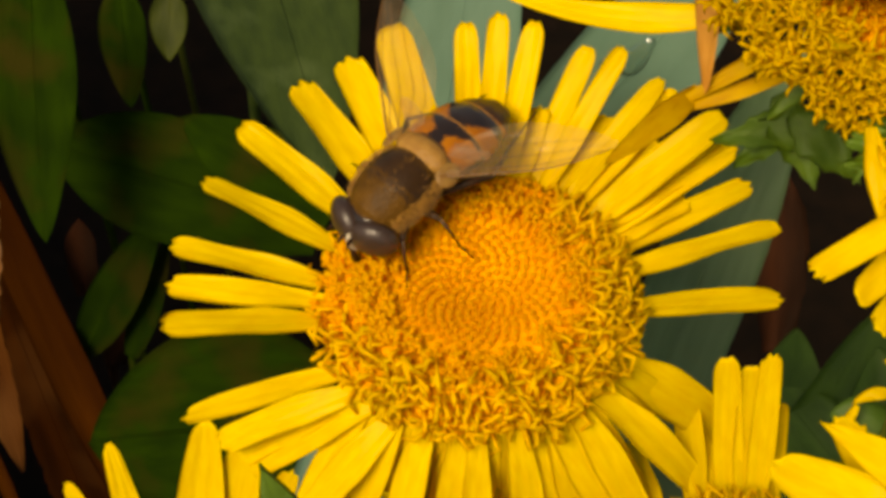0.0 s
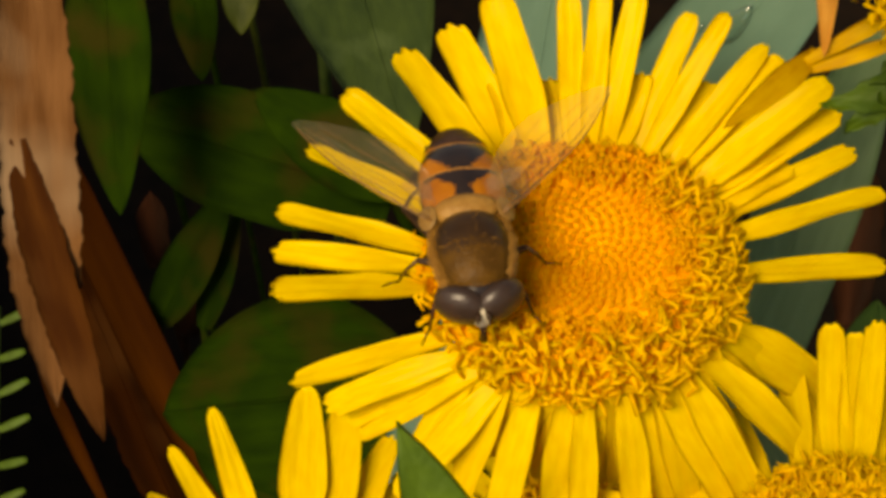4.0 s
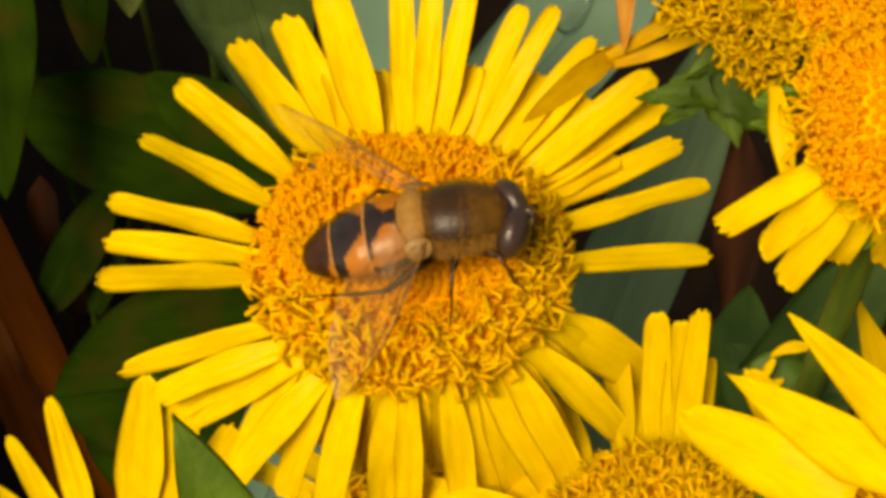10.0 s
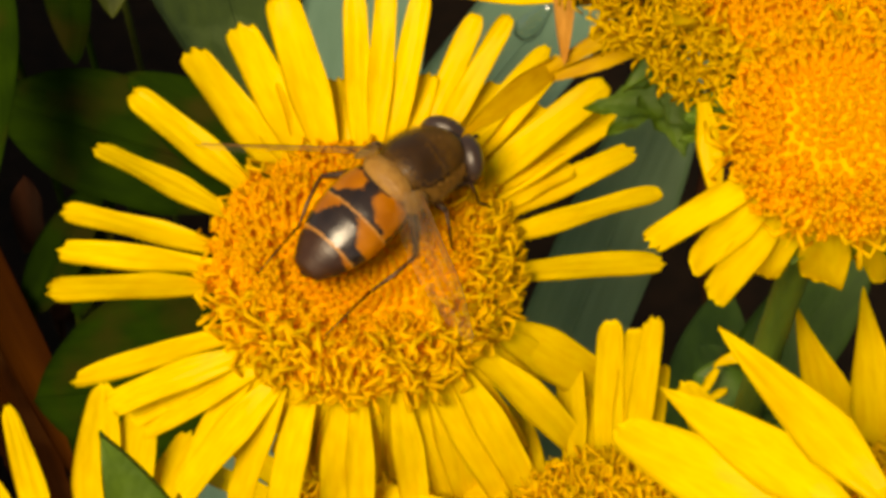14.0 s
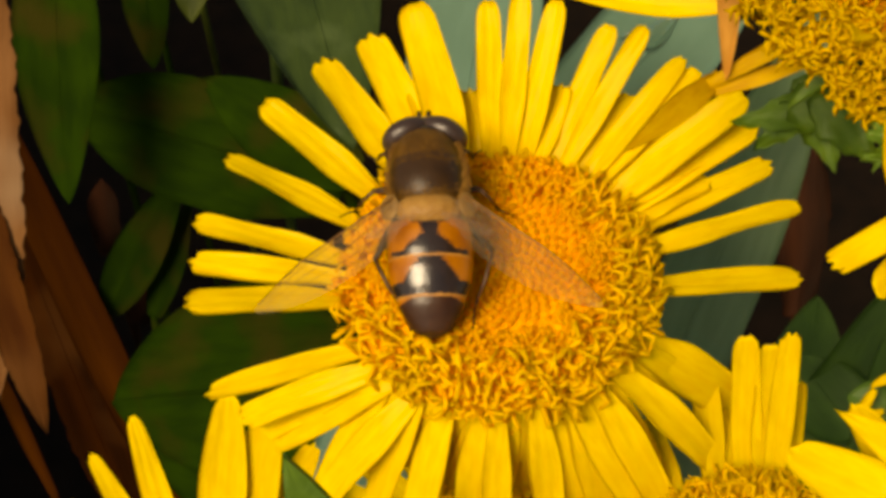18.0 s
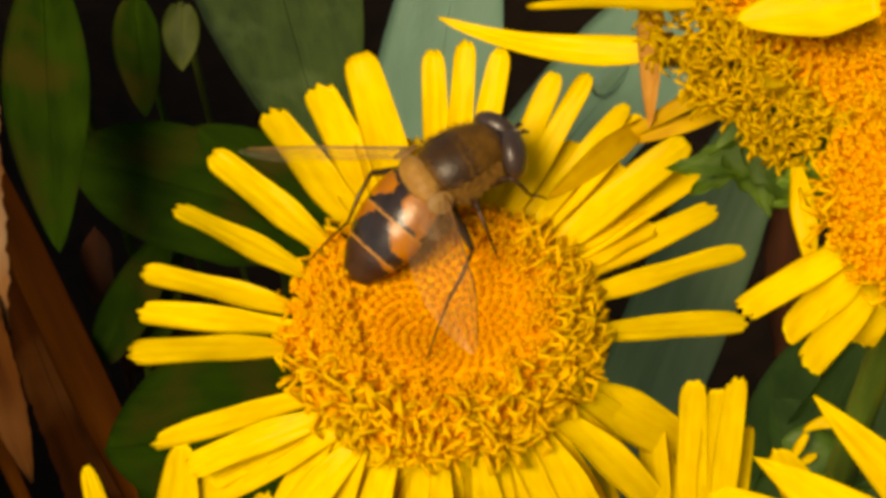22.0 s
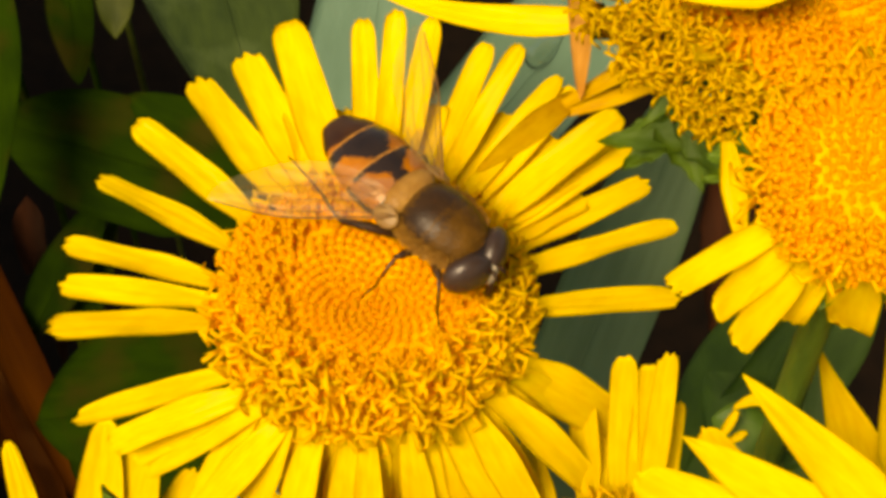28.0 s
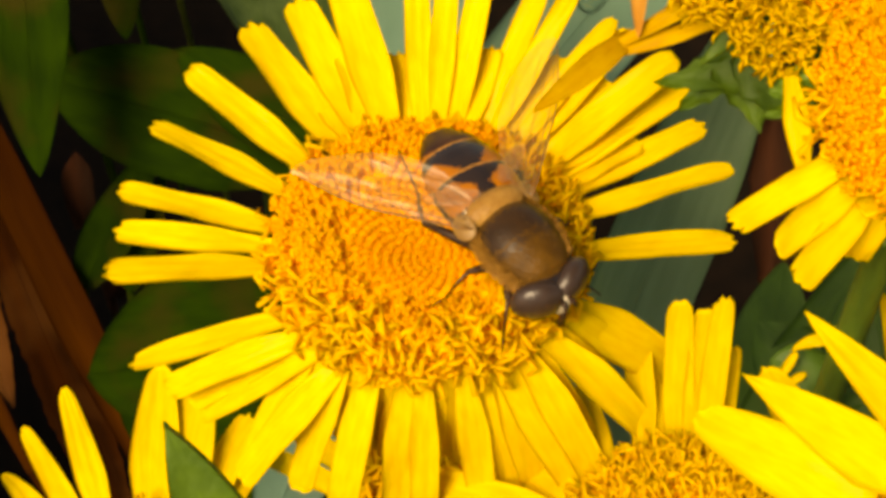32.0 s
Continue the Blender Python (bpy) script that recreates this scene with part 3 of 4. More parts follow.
leaf("small dark green leaf in the shade", (45.1, 43.1, -87.0), (39.0, 53.3, -85.9), 9.0, LEAF_GREEN, UP, leaf_profile, 0.3, 0.15, 0.4, 26)
leaf("small olive leaf tip", (-57.8, 203.9, -163.9), (-57.5, 192.4, -172.5), 8.2, LEAF_OLIVE, UP, leaf_profile, 0.2, 0.2, 0.4, 12)
leaf("mid green leaf below the flowers", (37.9, 42.3, -98.3), (58.3, 60.2, -72.0), 11.3, LEAF_GREEN, UP, strap_profile, 0.2, 0.1, 0.3, 13)
leaf("small green leaf among the flowers", (37.9, 19.9, -52.7), (39.0, 30.5, -44.7), 6.2, LEAF_GREEN, UP, leaf_profile, 0.3, 0.2, 0.2, 14)
leaf("pointed green leaf between the flower heads", (-4.3, -29.6, 24.2), (-6.9, -26.3, 30.2), 3.0, BRACT, UP, pointed_profile, 0.15, 0.15, 0.1, 15)
leaf("withered tan strap leaf", (-71.0, 126.6, -81.3), (-67.2, 70.7, -125.6), 11.5, DRY_TAN, UP, ragged_profile, 0.2, 0.2, 0.7, 16, midrib=False, rows=110, foot_x=-260, group="dead leaves", name="dead_leaf")
leaf("withered reddish strap leaf folded over the brown one", (-72.8, 99.9, -100.5), (-60.0, 66.2, -127.5), 6.6, DRY_FOLD, UP, ragged_profile, 0.2, 0.15, 0.4, 28, midrib=False, rows=70, foot_x=-400, group="dead leaves", name="dead_leaf")
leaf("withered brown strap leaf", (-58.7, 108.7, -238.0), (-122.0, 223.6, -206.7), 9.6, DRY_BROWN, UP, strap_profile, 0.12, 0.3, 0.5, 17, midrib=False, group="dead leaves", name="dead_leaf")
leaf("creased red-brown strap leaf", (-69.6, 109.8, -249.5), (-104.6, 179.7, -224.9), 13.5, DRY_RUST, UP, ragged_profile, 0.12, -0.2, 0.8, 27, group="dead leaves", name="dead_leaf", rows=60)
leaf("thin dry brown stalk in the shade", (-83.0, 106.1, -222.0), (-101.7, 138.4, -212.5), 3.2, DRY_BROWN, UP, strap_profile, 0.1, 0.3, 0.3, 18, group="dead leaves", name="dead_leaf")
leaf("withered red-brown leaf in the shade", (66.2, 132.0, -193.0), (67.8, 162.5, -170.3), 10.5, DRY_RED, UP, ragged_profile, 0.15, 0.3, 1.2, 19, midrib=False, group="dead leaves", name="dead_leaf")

def drop(place, size, flat, lean, along=(0.55, 0.0, 0.83)):
    """A water drop lying on a leaf."""
    root = thing("water_drop", "clear water drop lying on a blue-green leaf", "water drop", place, "water drops", data=mesh("water_drop", *ellipsoid((0, 0, 0), (size, size * 0.45, size * flat), 16, 24, lambda p: Vector((p.x, p.y * (1 - 0.45 * p.x), p.z * (1 - 0.4 * p.x)))), WATER))
    root.rotation_mode = "QUATERNION"
    root.rotation_quaternion = frame_to(Vector((0, 0, 0)), Vector(along) - Vector(lean) * Vector(along).dot(Vector(lean)), Vector(lean).cross(Vector(along))).to_quaternion()


LEAN = Vector((-0.29, -0.87, 0.39)).normalized()
drop((12.46, 24.45, -1.55), 1.75, 0.22, LEAN)
drop((10.28, 24.85, -2.34), 0.4, 0.5, LEAN)


def sprig():
    """A sprig with pale green needles at the edge of the bed."""
    root = thing("sprig", "small sprig with pale green needles", "plant", (-104, 100, -216))
    top, rnd = Vector((1, 34, 26)) * MM, random.Random(9)
    foot = Vector((0, 0.0, -HEAD + 0.216))
    part("stem", mesh("stem", *tube([foot, Vector((0, 0, 0)), top], [0.0009, 0.0009, 0.0005], 7), SPRIG), root)
    for k in range(6):
        u = (k + 0.5) / 6
        for s in (1, -1):
            d = Vector((s * 0.9, 0.25 + rnd.uniform(-0.2, 0.2), 0.3))
            vs, fs = blade(rnd.uniform(6, 9), 1.7, petal_profile, 0.4, 0.2, 0.1, 0, 0, 6, 4, 0.3, 0, 0, k)
            part("needle", mesh("needle", vs, fs, SPRIG), root, "", frame_to(top * u, d, Vector(UP).cross(d)))


sprig()


def shade_stand():
    """An added stand of dark leaves out of view, placed sunward to shade the ground behind."""
    rnd = random.Random(11)
    vs, fs = [], []
    for k in range(700):
        x, y, z = rnd.uniform(-420, -110), rnd.uniform(-160, 330), rnd.uniform(-330, 10)
        if x > -(125 + 0.2 * y - 0.26 * z):     # the stand's edge slants away from the flowers
            continue
        a, e = rnd.uniform(0, 6.28), rnd.uniform(-0.7, 0.5)
        d = Vector((math.cos(a) * math.cos(e), math.sin(a) * math.cos(e), math.sin(e)))
        v, f = blade(rnd.uniform(45, 80), rnd.uniform(14, 24), leaf_profile, 0.5, 0.25, 0.1, 0, 0, 8, 4, 0.3, 0, 0.5, k)
        m = frame_to(mm(x, y, z), d, Vector((0, 0, 1)).cross(d))
        o = len(vs)
        vs += [m @ q for q in v]
        fs += [tuple(i + o for i in q) for q in f]
        p = mm(x, y, z)
        if k % 4 == 0:
            v, f = tube([Vector((p.x, p.y, 0)), p], [0.0016, 0.0012], 5)
            o = len(vs)
            vs += v
            fs += [tuple(i + o for i in q) for q in f]
    tagged(new("foliage", mesh("foliage", vs, fs, LEAF_DARK)), label="dense dark green foliage added out of view to cast shade", category="foliage", kind="stuff")


shade_stand()

# ---- flowers ----
MAIN_BACK = [
    (-171, 8, 20, 9.3, 1.55),
    (179, -10, -5, 9.3, 1.50),
    (169, -3, 4, 9.3, 1.60),
    (154, -2, 6, 9.3, 1.60),
    (139, 6, 19, 9.3, 1.90),
    (124, 6, 21, 9.6, 2.30),
    (114, 4, 20, 9.6, 2.10),
    (104, 9, 44, 10.0, 2.50),
    (91, 2, 46, 9.8, 1.50),
    (85, -1, 46, 10.1, 1.30),
    (79, -5, 45, 10.0, 1.60),
    (69, -7, 34, 9.6, 1.60),
    (63, -12, 41, 9.9, 1.25),
    (54, -10, 31, 9.6, 1.60),
    (51, -11, 30, 9.6, 1.50),
    (40, -14, 32, 9.9, 2.00),
    (34, -6, 19, 9.6, 1.60),
    (26, 0, 8, 9.6, 1.60),
    (14, 3, 4, 9.6, 1.55),
    (-2, 15, -11, 9.6, 1.50)
]
MAIN_FRONT = [
    (-149, -21, -15, 9.3, 1.6),
    (-136, -36, -25, 9.0, 1.6),
    (-130, -42, -38, 8.8, 1.6),
    (-121, -26, -43, 9.3, 1.9),
    (-104, -99, -74, 8.6, 2.5),
    (-96, -82, -83, 8.6, 1.8),
    (-87, -41, -84, 8.6, 2.1),
    (-78, 33, -86, 8.8, 1.5),
    (-70, 32, -68, 9.2, 1.9),
    (-61, 18, -46, 9.6, 2.1),
    (-53, 6, -45, 9.4, 1.8),
    (-42, 13, -37, 9.6, 2.0),
    (-28, 26, -43, 9.4, 2.6)
]
# shorter petals in a second row, which close the gaps at the rim
MAIN_FILL = [(118, 4, 16, 5.2, 1.9), (109, 4, 24, 5.4, 1.8), (97, 3, 30, 5.0, 1.5), (74, -6, 30, 5.4, 1.5), (59, -10, 26, 6.4, 1.6), (47, -10, 22, 6.8, 1.8), (37, -9, 18, 6.8, 1.7),
             (30, -4, 10, 5.8, 1.6)]
MAIN_UNDER = [(-40, 36, -57, 8.6, 1.8), (-57, 20, -65, 8.6, 1.7), (-68, 8, -65, 8.6, 1.6), (-84, 84, -86, 8.6, 1.5), (-103, 85, -94, 8.6, 1.7), (-115, 26, -83, 8.6, 1.7),
              (-123, -48, -70, 8.6, 1.8), (-130, -42, -65, 8.6, 1.7), (-137, -35, -36, 8.6, 1.6), (-31, 28, -50, 8.6, 1.7),
              (-48, 10, -58, 9.2, 1.6), (-63, 6, -62, 9.6, 1.6), (-76, 4, -66, 9.0, 1.7), (-90, 0, -64, 9.7, 1.6), (-97, -4, -68, 8.8, 1.6), (-109, -6, -62, 9.6, 1.7), (-120, -8, -60, 9.0, 1.6), (-133, -8, -54, 9.2, 1.6)]
flower("flower", "large yellow daisy flower with an orange domed centre", (1.15, 0.1, 3.6), (0, 0, 1), 8.5, MAIN_BACK + MAIN_FRONT + MAIN_UNDER + MAIN_FILL, 2.0, 1.5, 860, 300, stem_to=(3, 6, -HEAD / MM), seed=1, size=0.8, root_at=0.98, tubes_behind=True, sparse=0.35)
flower("flower", "yellow daisy flower with raised petals below the big one", (-15.8, -15.2, -12.5), (0, -0.1, 1), 6.3,
       [(111, 0, 4, 10.0, 1.7), (123, 0, -8, 10.0, 1.5), (134, -3, -23, 10.0, 1.5), (85, 6, 5, 10.4, 2.8), (74, 8, 2, 10.2, 3.0), (64, 6, -7, 9.4, 2.2), (68, 0, -12, 9.0, 1.6), (56, 9, -23, 9.0, 1.6), (150, -7, -29, 9.0, 1.6)],
       1.5, 0.5, 200, 150, stem_to=(-15, -10, -HEAD / MM), seed=2, profile=tapered_profile)
flower("flower", "yellow daisy flower with upright folded petals", (14.6, -16.2, -1.2), (0, -0.1, 1), 5.8,
       [(108, -19, -9, 9.5, 1.5), (100, -11, -23, 9.2, 1.3), (89, -5, -5, 10.3, 1.75), (81, -1, -9, 10.1, 1.5), (74, 4, -1, 10.4, 1.3), (67, 9, -14, 9.0, 1.3), (130, -33, -33, 9.5, 1.4), (150, -17, -38, 9.0, 1.8), (165, -12, -21, 9.5, 2.0), (180, -41, -35, 9.5, 2.0)],
       1.5, 0.5, 420, 250, stem_to=(15, -12, -HEAD / MM), seed=3, outer=0.45, size=0.72)
flower("flower", "yellow daisy flower half hidden under the big one", (2.0, -8.3, -15.6), (0, -0.1, 1), 6.5,
       [(155, -11, -26, 9.5, 1.60), (143, -12, -32, 9.0, 1.60), (130, -13, -39, 9.0, 1.60), (36, 11, -29, 9.0, 1.60)],
       1.5, 0.5, 260, 150, stem_to=(3, 0, -HEAD / MM), seed=4, outer=0.25)
broad = flower("flower", "yellow daisy flower with long broad petals", (22.5, -29.6, 21.4), (-0.1, -0.1, 1), 6.2,
       [(78, -6, -14, 10, 2.4), (62, -4, -20, 10, 2.2)],
       1.5, 0.5, 200, 150, stem_to=(26, -26, -HEAD / MM), seed=5, profile=tapered_profile)
wilting = flower("flower", "yellow daisy flower with wilting petals and a faded rim", (22.0, -1.2, 30.6), (0.2, -0.1, 1), 9.5,
       [(-165, 6, 10, 10, 1.1), (-138, 11, 34, 4, 1.2)],
       1.8, 0.4, 1100, 300, faded=0.9, stem_to=(110, 10, -HEAD / MM), outer=0.98, seed=6, profile=slender_profile, size=0.8, faded_side=198, lean=(40, 0, 0), skirt=(168, 240, 280))
drooping = flower("flower", "small yellow daisy flower with drooping petals", (19.2, -16.8, 35.0), (-0.1, -0.3, 1), 3.9,
       [(-152, -14, -40, 5.7, 1.0), (-141, -15, -52, 5.2, 1.25), (-132, -9, -54, 5.6, 1.3), (-123, -8, -70, 4.6, 1.2), (-104, 30, -78, 4.8, 1.7), (-92, 93, -77, 4.6, 1.2), (-153, -43, -66, 3.7, 1), (-82, 52, -69, 5, 1.3)],
       1.6, 0.1, 330, 200, stem_to=(19, -15, -HEAD / MM), outer=0.97, seed=7, size=0.7, stalk=0.62, root_at=0.77)


def petal_on(root, base, tip, width, bend, mat, seed, label, profile=slender_profile, sag=0.0):
    """A petal of a flower head from base to tip, in the plan; sag: how far its middle hangs to one side."""
    b, t = mm(*base) - root.location, mm(*tip) - root.location
    d = t - b
    vs, fs = blade(d.length / MM * 1.04, width, profile, bend, bend / 2, 0.12, 0.02, 0.3, 16, 9, 0.1, 0.15, 0.08, seed)
    for v in vs:
        u = v.x / d.length
        v.y += sag * MM * 4 * u * (1 - u)
    part("petal", mesh("petal", vs, fs, mat), root, label, frame_to(b, d, Vector(UP).cross(d)))


def bract_on(root, base, tip, width, bend, mat, seed, label, profile=leaf_profile):
    """A green bract of a flower head from base to tip, in the plan."""
    b, t = mm(*base) - root.location, mm(*tip) - root.location
    d = t - b
    vs, fs = blade(d.length / MM, width, profile, bend, bend / 2, 0.06, 0, 0.3, 14, 8, 0.15, 0, 0.35, seed)
    part("bract", mesh("bract", vs, fs, mat), root, label, frame_to(b, d, Vector(UP).cross(d)))


petal_on(broad, (19.7, -27.1, 26.0), (13.7, -21.2, 24.7), 2.5, 0.3, PETAL, 17, "broad yellow petal with a pointed tip", pointed_profile)
petal_on(broad, (20.6, -27.9, 28.0), (15.6, -20.6, 27.8), 2.2, 0.3, PETAL, 21, "broad yellow petal with a pointed tip", pointed_profile)
petal_on(broad, (22.0, -21.5, 20.4), (21.3, -13.2, 18.6), 2.3, -0.3, PETAL, 22, "upright yellow petal", pointed_profile)
petal_on(broad, (22.8, -23.0, 20.6), (23.6, -14.0, 20.9), 2.3, 0.3, PETAL, 23, "upright yellow petal", pointed_profile)
petal_on(broad, (17.9, -26.0, 23.4), (12.2, -21.6, 22.4), 2.7, 0.4, PETAL, 24, "broad yellow petal", tapered_profile)
petal_on(broad, (17.6, -23.6, 20.5), (15.2, -18.8, 21.2), 1.9, 0.2, PETAL, 25, "narrow yellow petal", tapered_profile)
petal_on(drooping, (14.7, -14.2, 33.7), (15.1, -17.7, 31.8), 0.95, 0.3, PETAL, 16, "narrow yellow petal hanging down")
petal_on(wilting, (10.6, -3.7, 24.6), (6.1, -8.6, 25.2), 1.25, 0.5, PETAL_OLD, 11, "drooping golden petal")
petal_on(wilting, (14.6, -3.4, 27.6), (9.3, -4.4, 24.2), 0.8, 0.4, PETAL_OLD, 18, "narrow golden strand of a petal")
petal_on(wilting, (14.8, -3.9, 26.0), (9.2, -4.7, 24.1), 0.75, 0.3, PETAL_OLD, 19, "narrow golden strand of a petal")
petal_on(wilting, (14.2, 1.6, 24.6), (1.7, 4.5, 23.1), 1.5, 0.1, PETAL, 14, "long straight yellow petal", sag=0.95)
petal_on(wilting, (10.4, -0.9, 31.5), (10.7, -4.5, 25.5), 1.1, 0.5, PETAL_DRY, 12, "dried orange petal hanging down")
petal_on(wilting, (18.4, -7.5, 35.7), (13.2, -7.3, 34.5), 2.4, 0.3, PETAL, 13, "broad yellow petal")
bract_on(wilting, (18.4, 1.5, 17.2), (13.0, 2.0, 14.8), 2.4, 0.7, BRACT, 1, "curled green bract with a pointed tip", bract_profile)
bract_on(wilting, (16.3, 3.0, 17.4), (18.1, -0.7, 14.2), 2.8, 0.4, BRACT, 2, "green bract with a ragged edge", bract_profile)
bract_on(wilting, (16.6, 1.5, 17.5), (20.2, -1.0, 15.0), 2.4, 0.4, BRACT, 6, "green bract with a ragged edge", bract_profile)
bract_on(wilting, (16.9, 1.9, 17.0), (14.2, 0.9, 14.0), 1.9, 0.5, BRACT, 7, "curled green bract with a pointed tip", bract_profile)
bract_on(wilting, (15.2, -10.9, 29.9), (18.5, -10.7, 30.1), 1.1, 0.3, BRACT, 3, "small green bract", bract_profile)
bract_on(wilting, (15.2, -11.1, 29.9), (18.3, -11.0, 30.0), 0.6, 0.2, SPRIG, 8, "pale green edge of a small bract", bract_profile)
bract_on(wilting, (14.4, -13.1, 31.6), (16.5, -13.7, 32.4), 0.9, 0.2, BRACT, 4, "small green bract", bract_profile)
bract_on(wilting, (14.2, -13.8, 31.1), (16.7, -14.1, 32.0), 0.7, 0.3, BRACT, 5, "small green bract", bract_profile)


def bud():
    """A closed flower bud between the heads: a golden tip in green bracts."""
    root = thing("flower_bud", "closed golden flower bud in green bracts", "flower bud", (22.2, -14.4, 6.1))
    part("tip", mesh("tip", *ellipsoid((0, 0, 0), (1.2, 1.2, 1.4), 16, 20), ANTHER), root, "golden tip of the bud")
    for k in range(9):
        a = 2 * math.pi * k / 9
        d = Vector((math.cos(a) * 0.5, math.sin(a) * 0.5, 0.9))
        vs, fs = blade(2.2, 1.1, pointed_profile, -0.6, -0.1, 0.2, 0, 0, 6, 4, 0.15, 0, 0, k)
        part("bract", mesh("bract", vs, fs, BRACT), root, "", frame_to(Vector((math.cos(a) * 0.9, math.sin(a) * 0.9, -1.6)) * MM, d, Vector((-math.sin(a), math.cos(a), 0))))
    foot = Vector((0.004, 0.006, -root.location.z))
    part("stem", mesh("stem", *tube([Vector((0, 0, -0.0012)), foot * 0.4 + Vector((0.002, 0, 0)), foot], [0.0009, 0.001, 0.0013], 8), STEM), root)
    return root


small = bud()
petal_on(small, (18.4, -13.2, 13.6), (17.5, -14.4, 12.9), 0.45, 0.3, PETAL, 26, "narrow curled yellow petal")
petal_on(small, (20.2, -13.0, 14.2), (18.2, -13.1, 13.6), 0.6, 0.3, PETAL, 30, "narrow curled yellow petal", sag=-0.25)
petal_on(small, (19.0, -13.6, 12.4), (18.0, -14.0, 12.0), 0.4, 0.3, PETAL, 27, "narrow curled yellow petal")
bract_on(small, (17.7, -13.0, 11.4), (21.3, -13.8, 12.2), 3.2, 0.7, LEAF_GREEN, 31, "small curled green leaf")
bract_on(small, (18.6, -14.4, 9.2), (22.1, -13.8, 11.0), 2.6, 0.4, LEAF_GREEN, 32, "small green leaf")


# ---- hoverfly ----
ABD_X = (0.3, -0.3, -1.0, -2.0, -3.0, -4.0, -5.0, -5.8, -6.3, -6.62)
ABD_W = (1.85, 2.1, 2.26, 2.32, 2.26, 2.05, 1.7, 1.26, 0.85, 0.05)


def abdomen_half(x):
    return float(np.interp(-x, [-q for q in ABD_X], ABD_W))


def tergite(x0, x1, rule, mats, proud=0.0):
    """One ring of the abdomen from x0 back to x1, its faces coloured by rule(u along, angle from the back)."""
    vs, fs, idx, rings, sides = [], [], [], 40, 160
    rnd = random.Random(8)
    for i in range(rings + 1):
        u = i / rings
        x = x0 + (x1 - x0) * u
        hw = abdomen_half(x) + proud + 0.05 * math.sin(math.pi * u)
        zc = -0.15 - 0.02 * x * x * 0.6
        for k in range(sides):
            a = 2 * math.pi * k / sides
            up = math.cos(a)
            vs.append(Vector((x, hw * math.sin(a), zc + hw * (0.62 if up > 0 else 0.48) * up)) * MM)
    for i in range(rings):
        for k in range(sides):
            j = (k + 1) % sides
            fs.append((i * sides + k, (i + 1) * sides + k, (i + 1) * sides + j, i * sides + j))
            a = (k + 0.5) / sides * 360
            idx.append(rule((i + 0.5) / rings + rnd.gauss(0, 0.012), min(a, 360 - a) + rnd.gauss(0, 2.0)))
    me = mesh("tergite", vs, fs, mats)
    me.polygons.foreach_set("material_index", idx)
    return me


def wing_mesh(side):
    """A clear wing from its root along -x, its leading edge on the outer side, with its veins apart."""
    n, cols, vs, fs = 26, 10, [], []
    L = 9.9
    def edge(u):
        lead = 0.55 * math.sin(math.pi * min(1, u * 1.02)) ** 0.7
        trail = -(2.8 * math.sin(math.pi * (0.06 + 0.9 * u) ** 0.85) ** 0.75) * (1 if u < 0.97 else 0.9)
        return lead, trail
    for i in range(n + 1):
        u = i / n
        a, b = edge(u)
        for j in range(cols + 1):
            s = j / cols
            y = a + (b - a) * s
            vs.append(Vector((-u * L, side * y, 0.12 * math.sin(u * 7 + s * 5) * s + 0.25 * u * u)) * MM)
    for i in range(n):
        for j in range(cols):
            q = i * (cols + 1) + j
            fs.append((q, q + 1, q + cols + 2, q + cols + 1))
    pieces = []
    for s, u0, u1, r in ((0.02, 0.0, 0.96, 0.07), (0.13, 0.02, 0.9, 0.035), (0.34, 0.05, 0.93, 0.026), (0.57, 0.12, 0.86, 0.024), (0.8, 0.12, 0.62, 0.022)):
        path = []
        for i in range(15):
            u = u0 + (u1 - u0) * i / 14
            a, b = edge(u)
            q = s + 0.04 * math.sin(i * 0.5)
            path.append(Vector((-u * L, side * (a + (b - a) * q), 0.12 * math.sin(u * 7 + q * 5) * q + 0.25 * u * u + 0.02)) * MM)
        pieces.append(mesh("vein", *tube(path, [r * (1 - 0.5 * i / 14) * MM for i in range(15)], 5), VEIN))
    return mesh("wing", vs, fs, WING), pieces


THX = (0.25, 0.6, 1.1, 1.8, 2.7, 3.5, 4.2, 4.8, 5.15, 5.3)
THW = (0.95, 1.5, 1.85, 2.06, 2.08, 1.95, 1.74, 1.42, 1.05, 0.5)


def thorax_half(x):
    return float(np.interp(x, THX, THW))


def thorax_mesh():
    """The thorax, dark across the middle, golden brown before and behind and at the sides."""
    vs, fs, idx, rings, sides = [], [], [], 90, 120
    rnd = random.Random(3)
    for i in range(rings + 1):
        x = THX[0] + (THX[-1] - THX[0]) * i / rings
        hw = sum(thorax_half(x + d) for d in (-0.25, 0, 0.25)) / 3
        for k in range(sides):
            a = 2 * math.pi * k / sides
            vs.append(Vector((x, hw * math.sin(a), 0.05 + hw * 0.82 * math.cos(a))) * MM)
    for i in range(rings):
        x = THX[0] + (THX[-1] - THX[0]) * (i + 0.5) / rings
        for k in range(sides):
            j = (k + 1) % sides
            fs.append((i * sides + k, i * sides + j, (i + 1) * sides + j, (i + 1) * sides + k))
            a = (k + 0.5) / sides * 360
            a = min(a, 360 - a) + rnd.gauss(0, 12)
            e = rnd.gauss(0, 0.2)
            idx.append(2 if a > 86 else (1 if x + e > 3.1 or x + e < 1.0 or abs(x + 0.4 * e - 2.75) < 0.06 else 0))
    me = mesh("thorax", vs, fs, [FUR, BAND_FUR, FUZZ])
    me.polygons.foreach_set("material_index", idx)
    return me


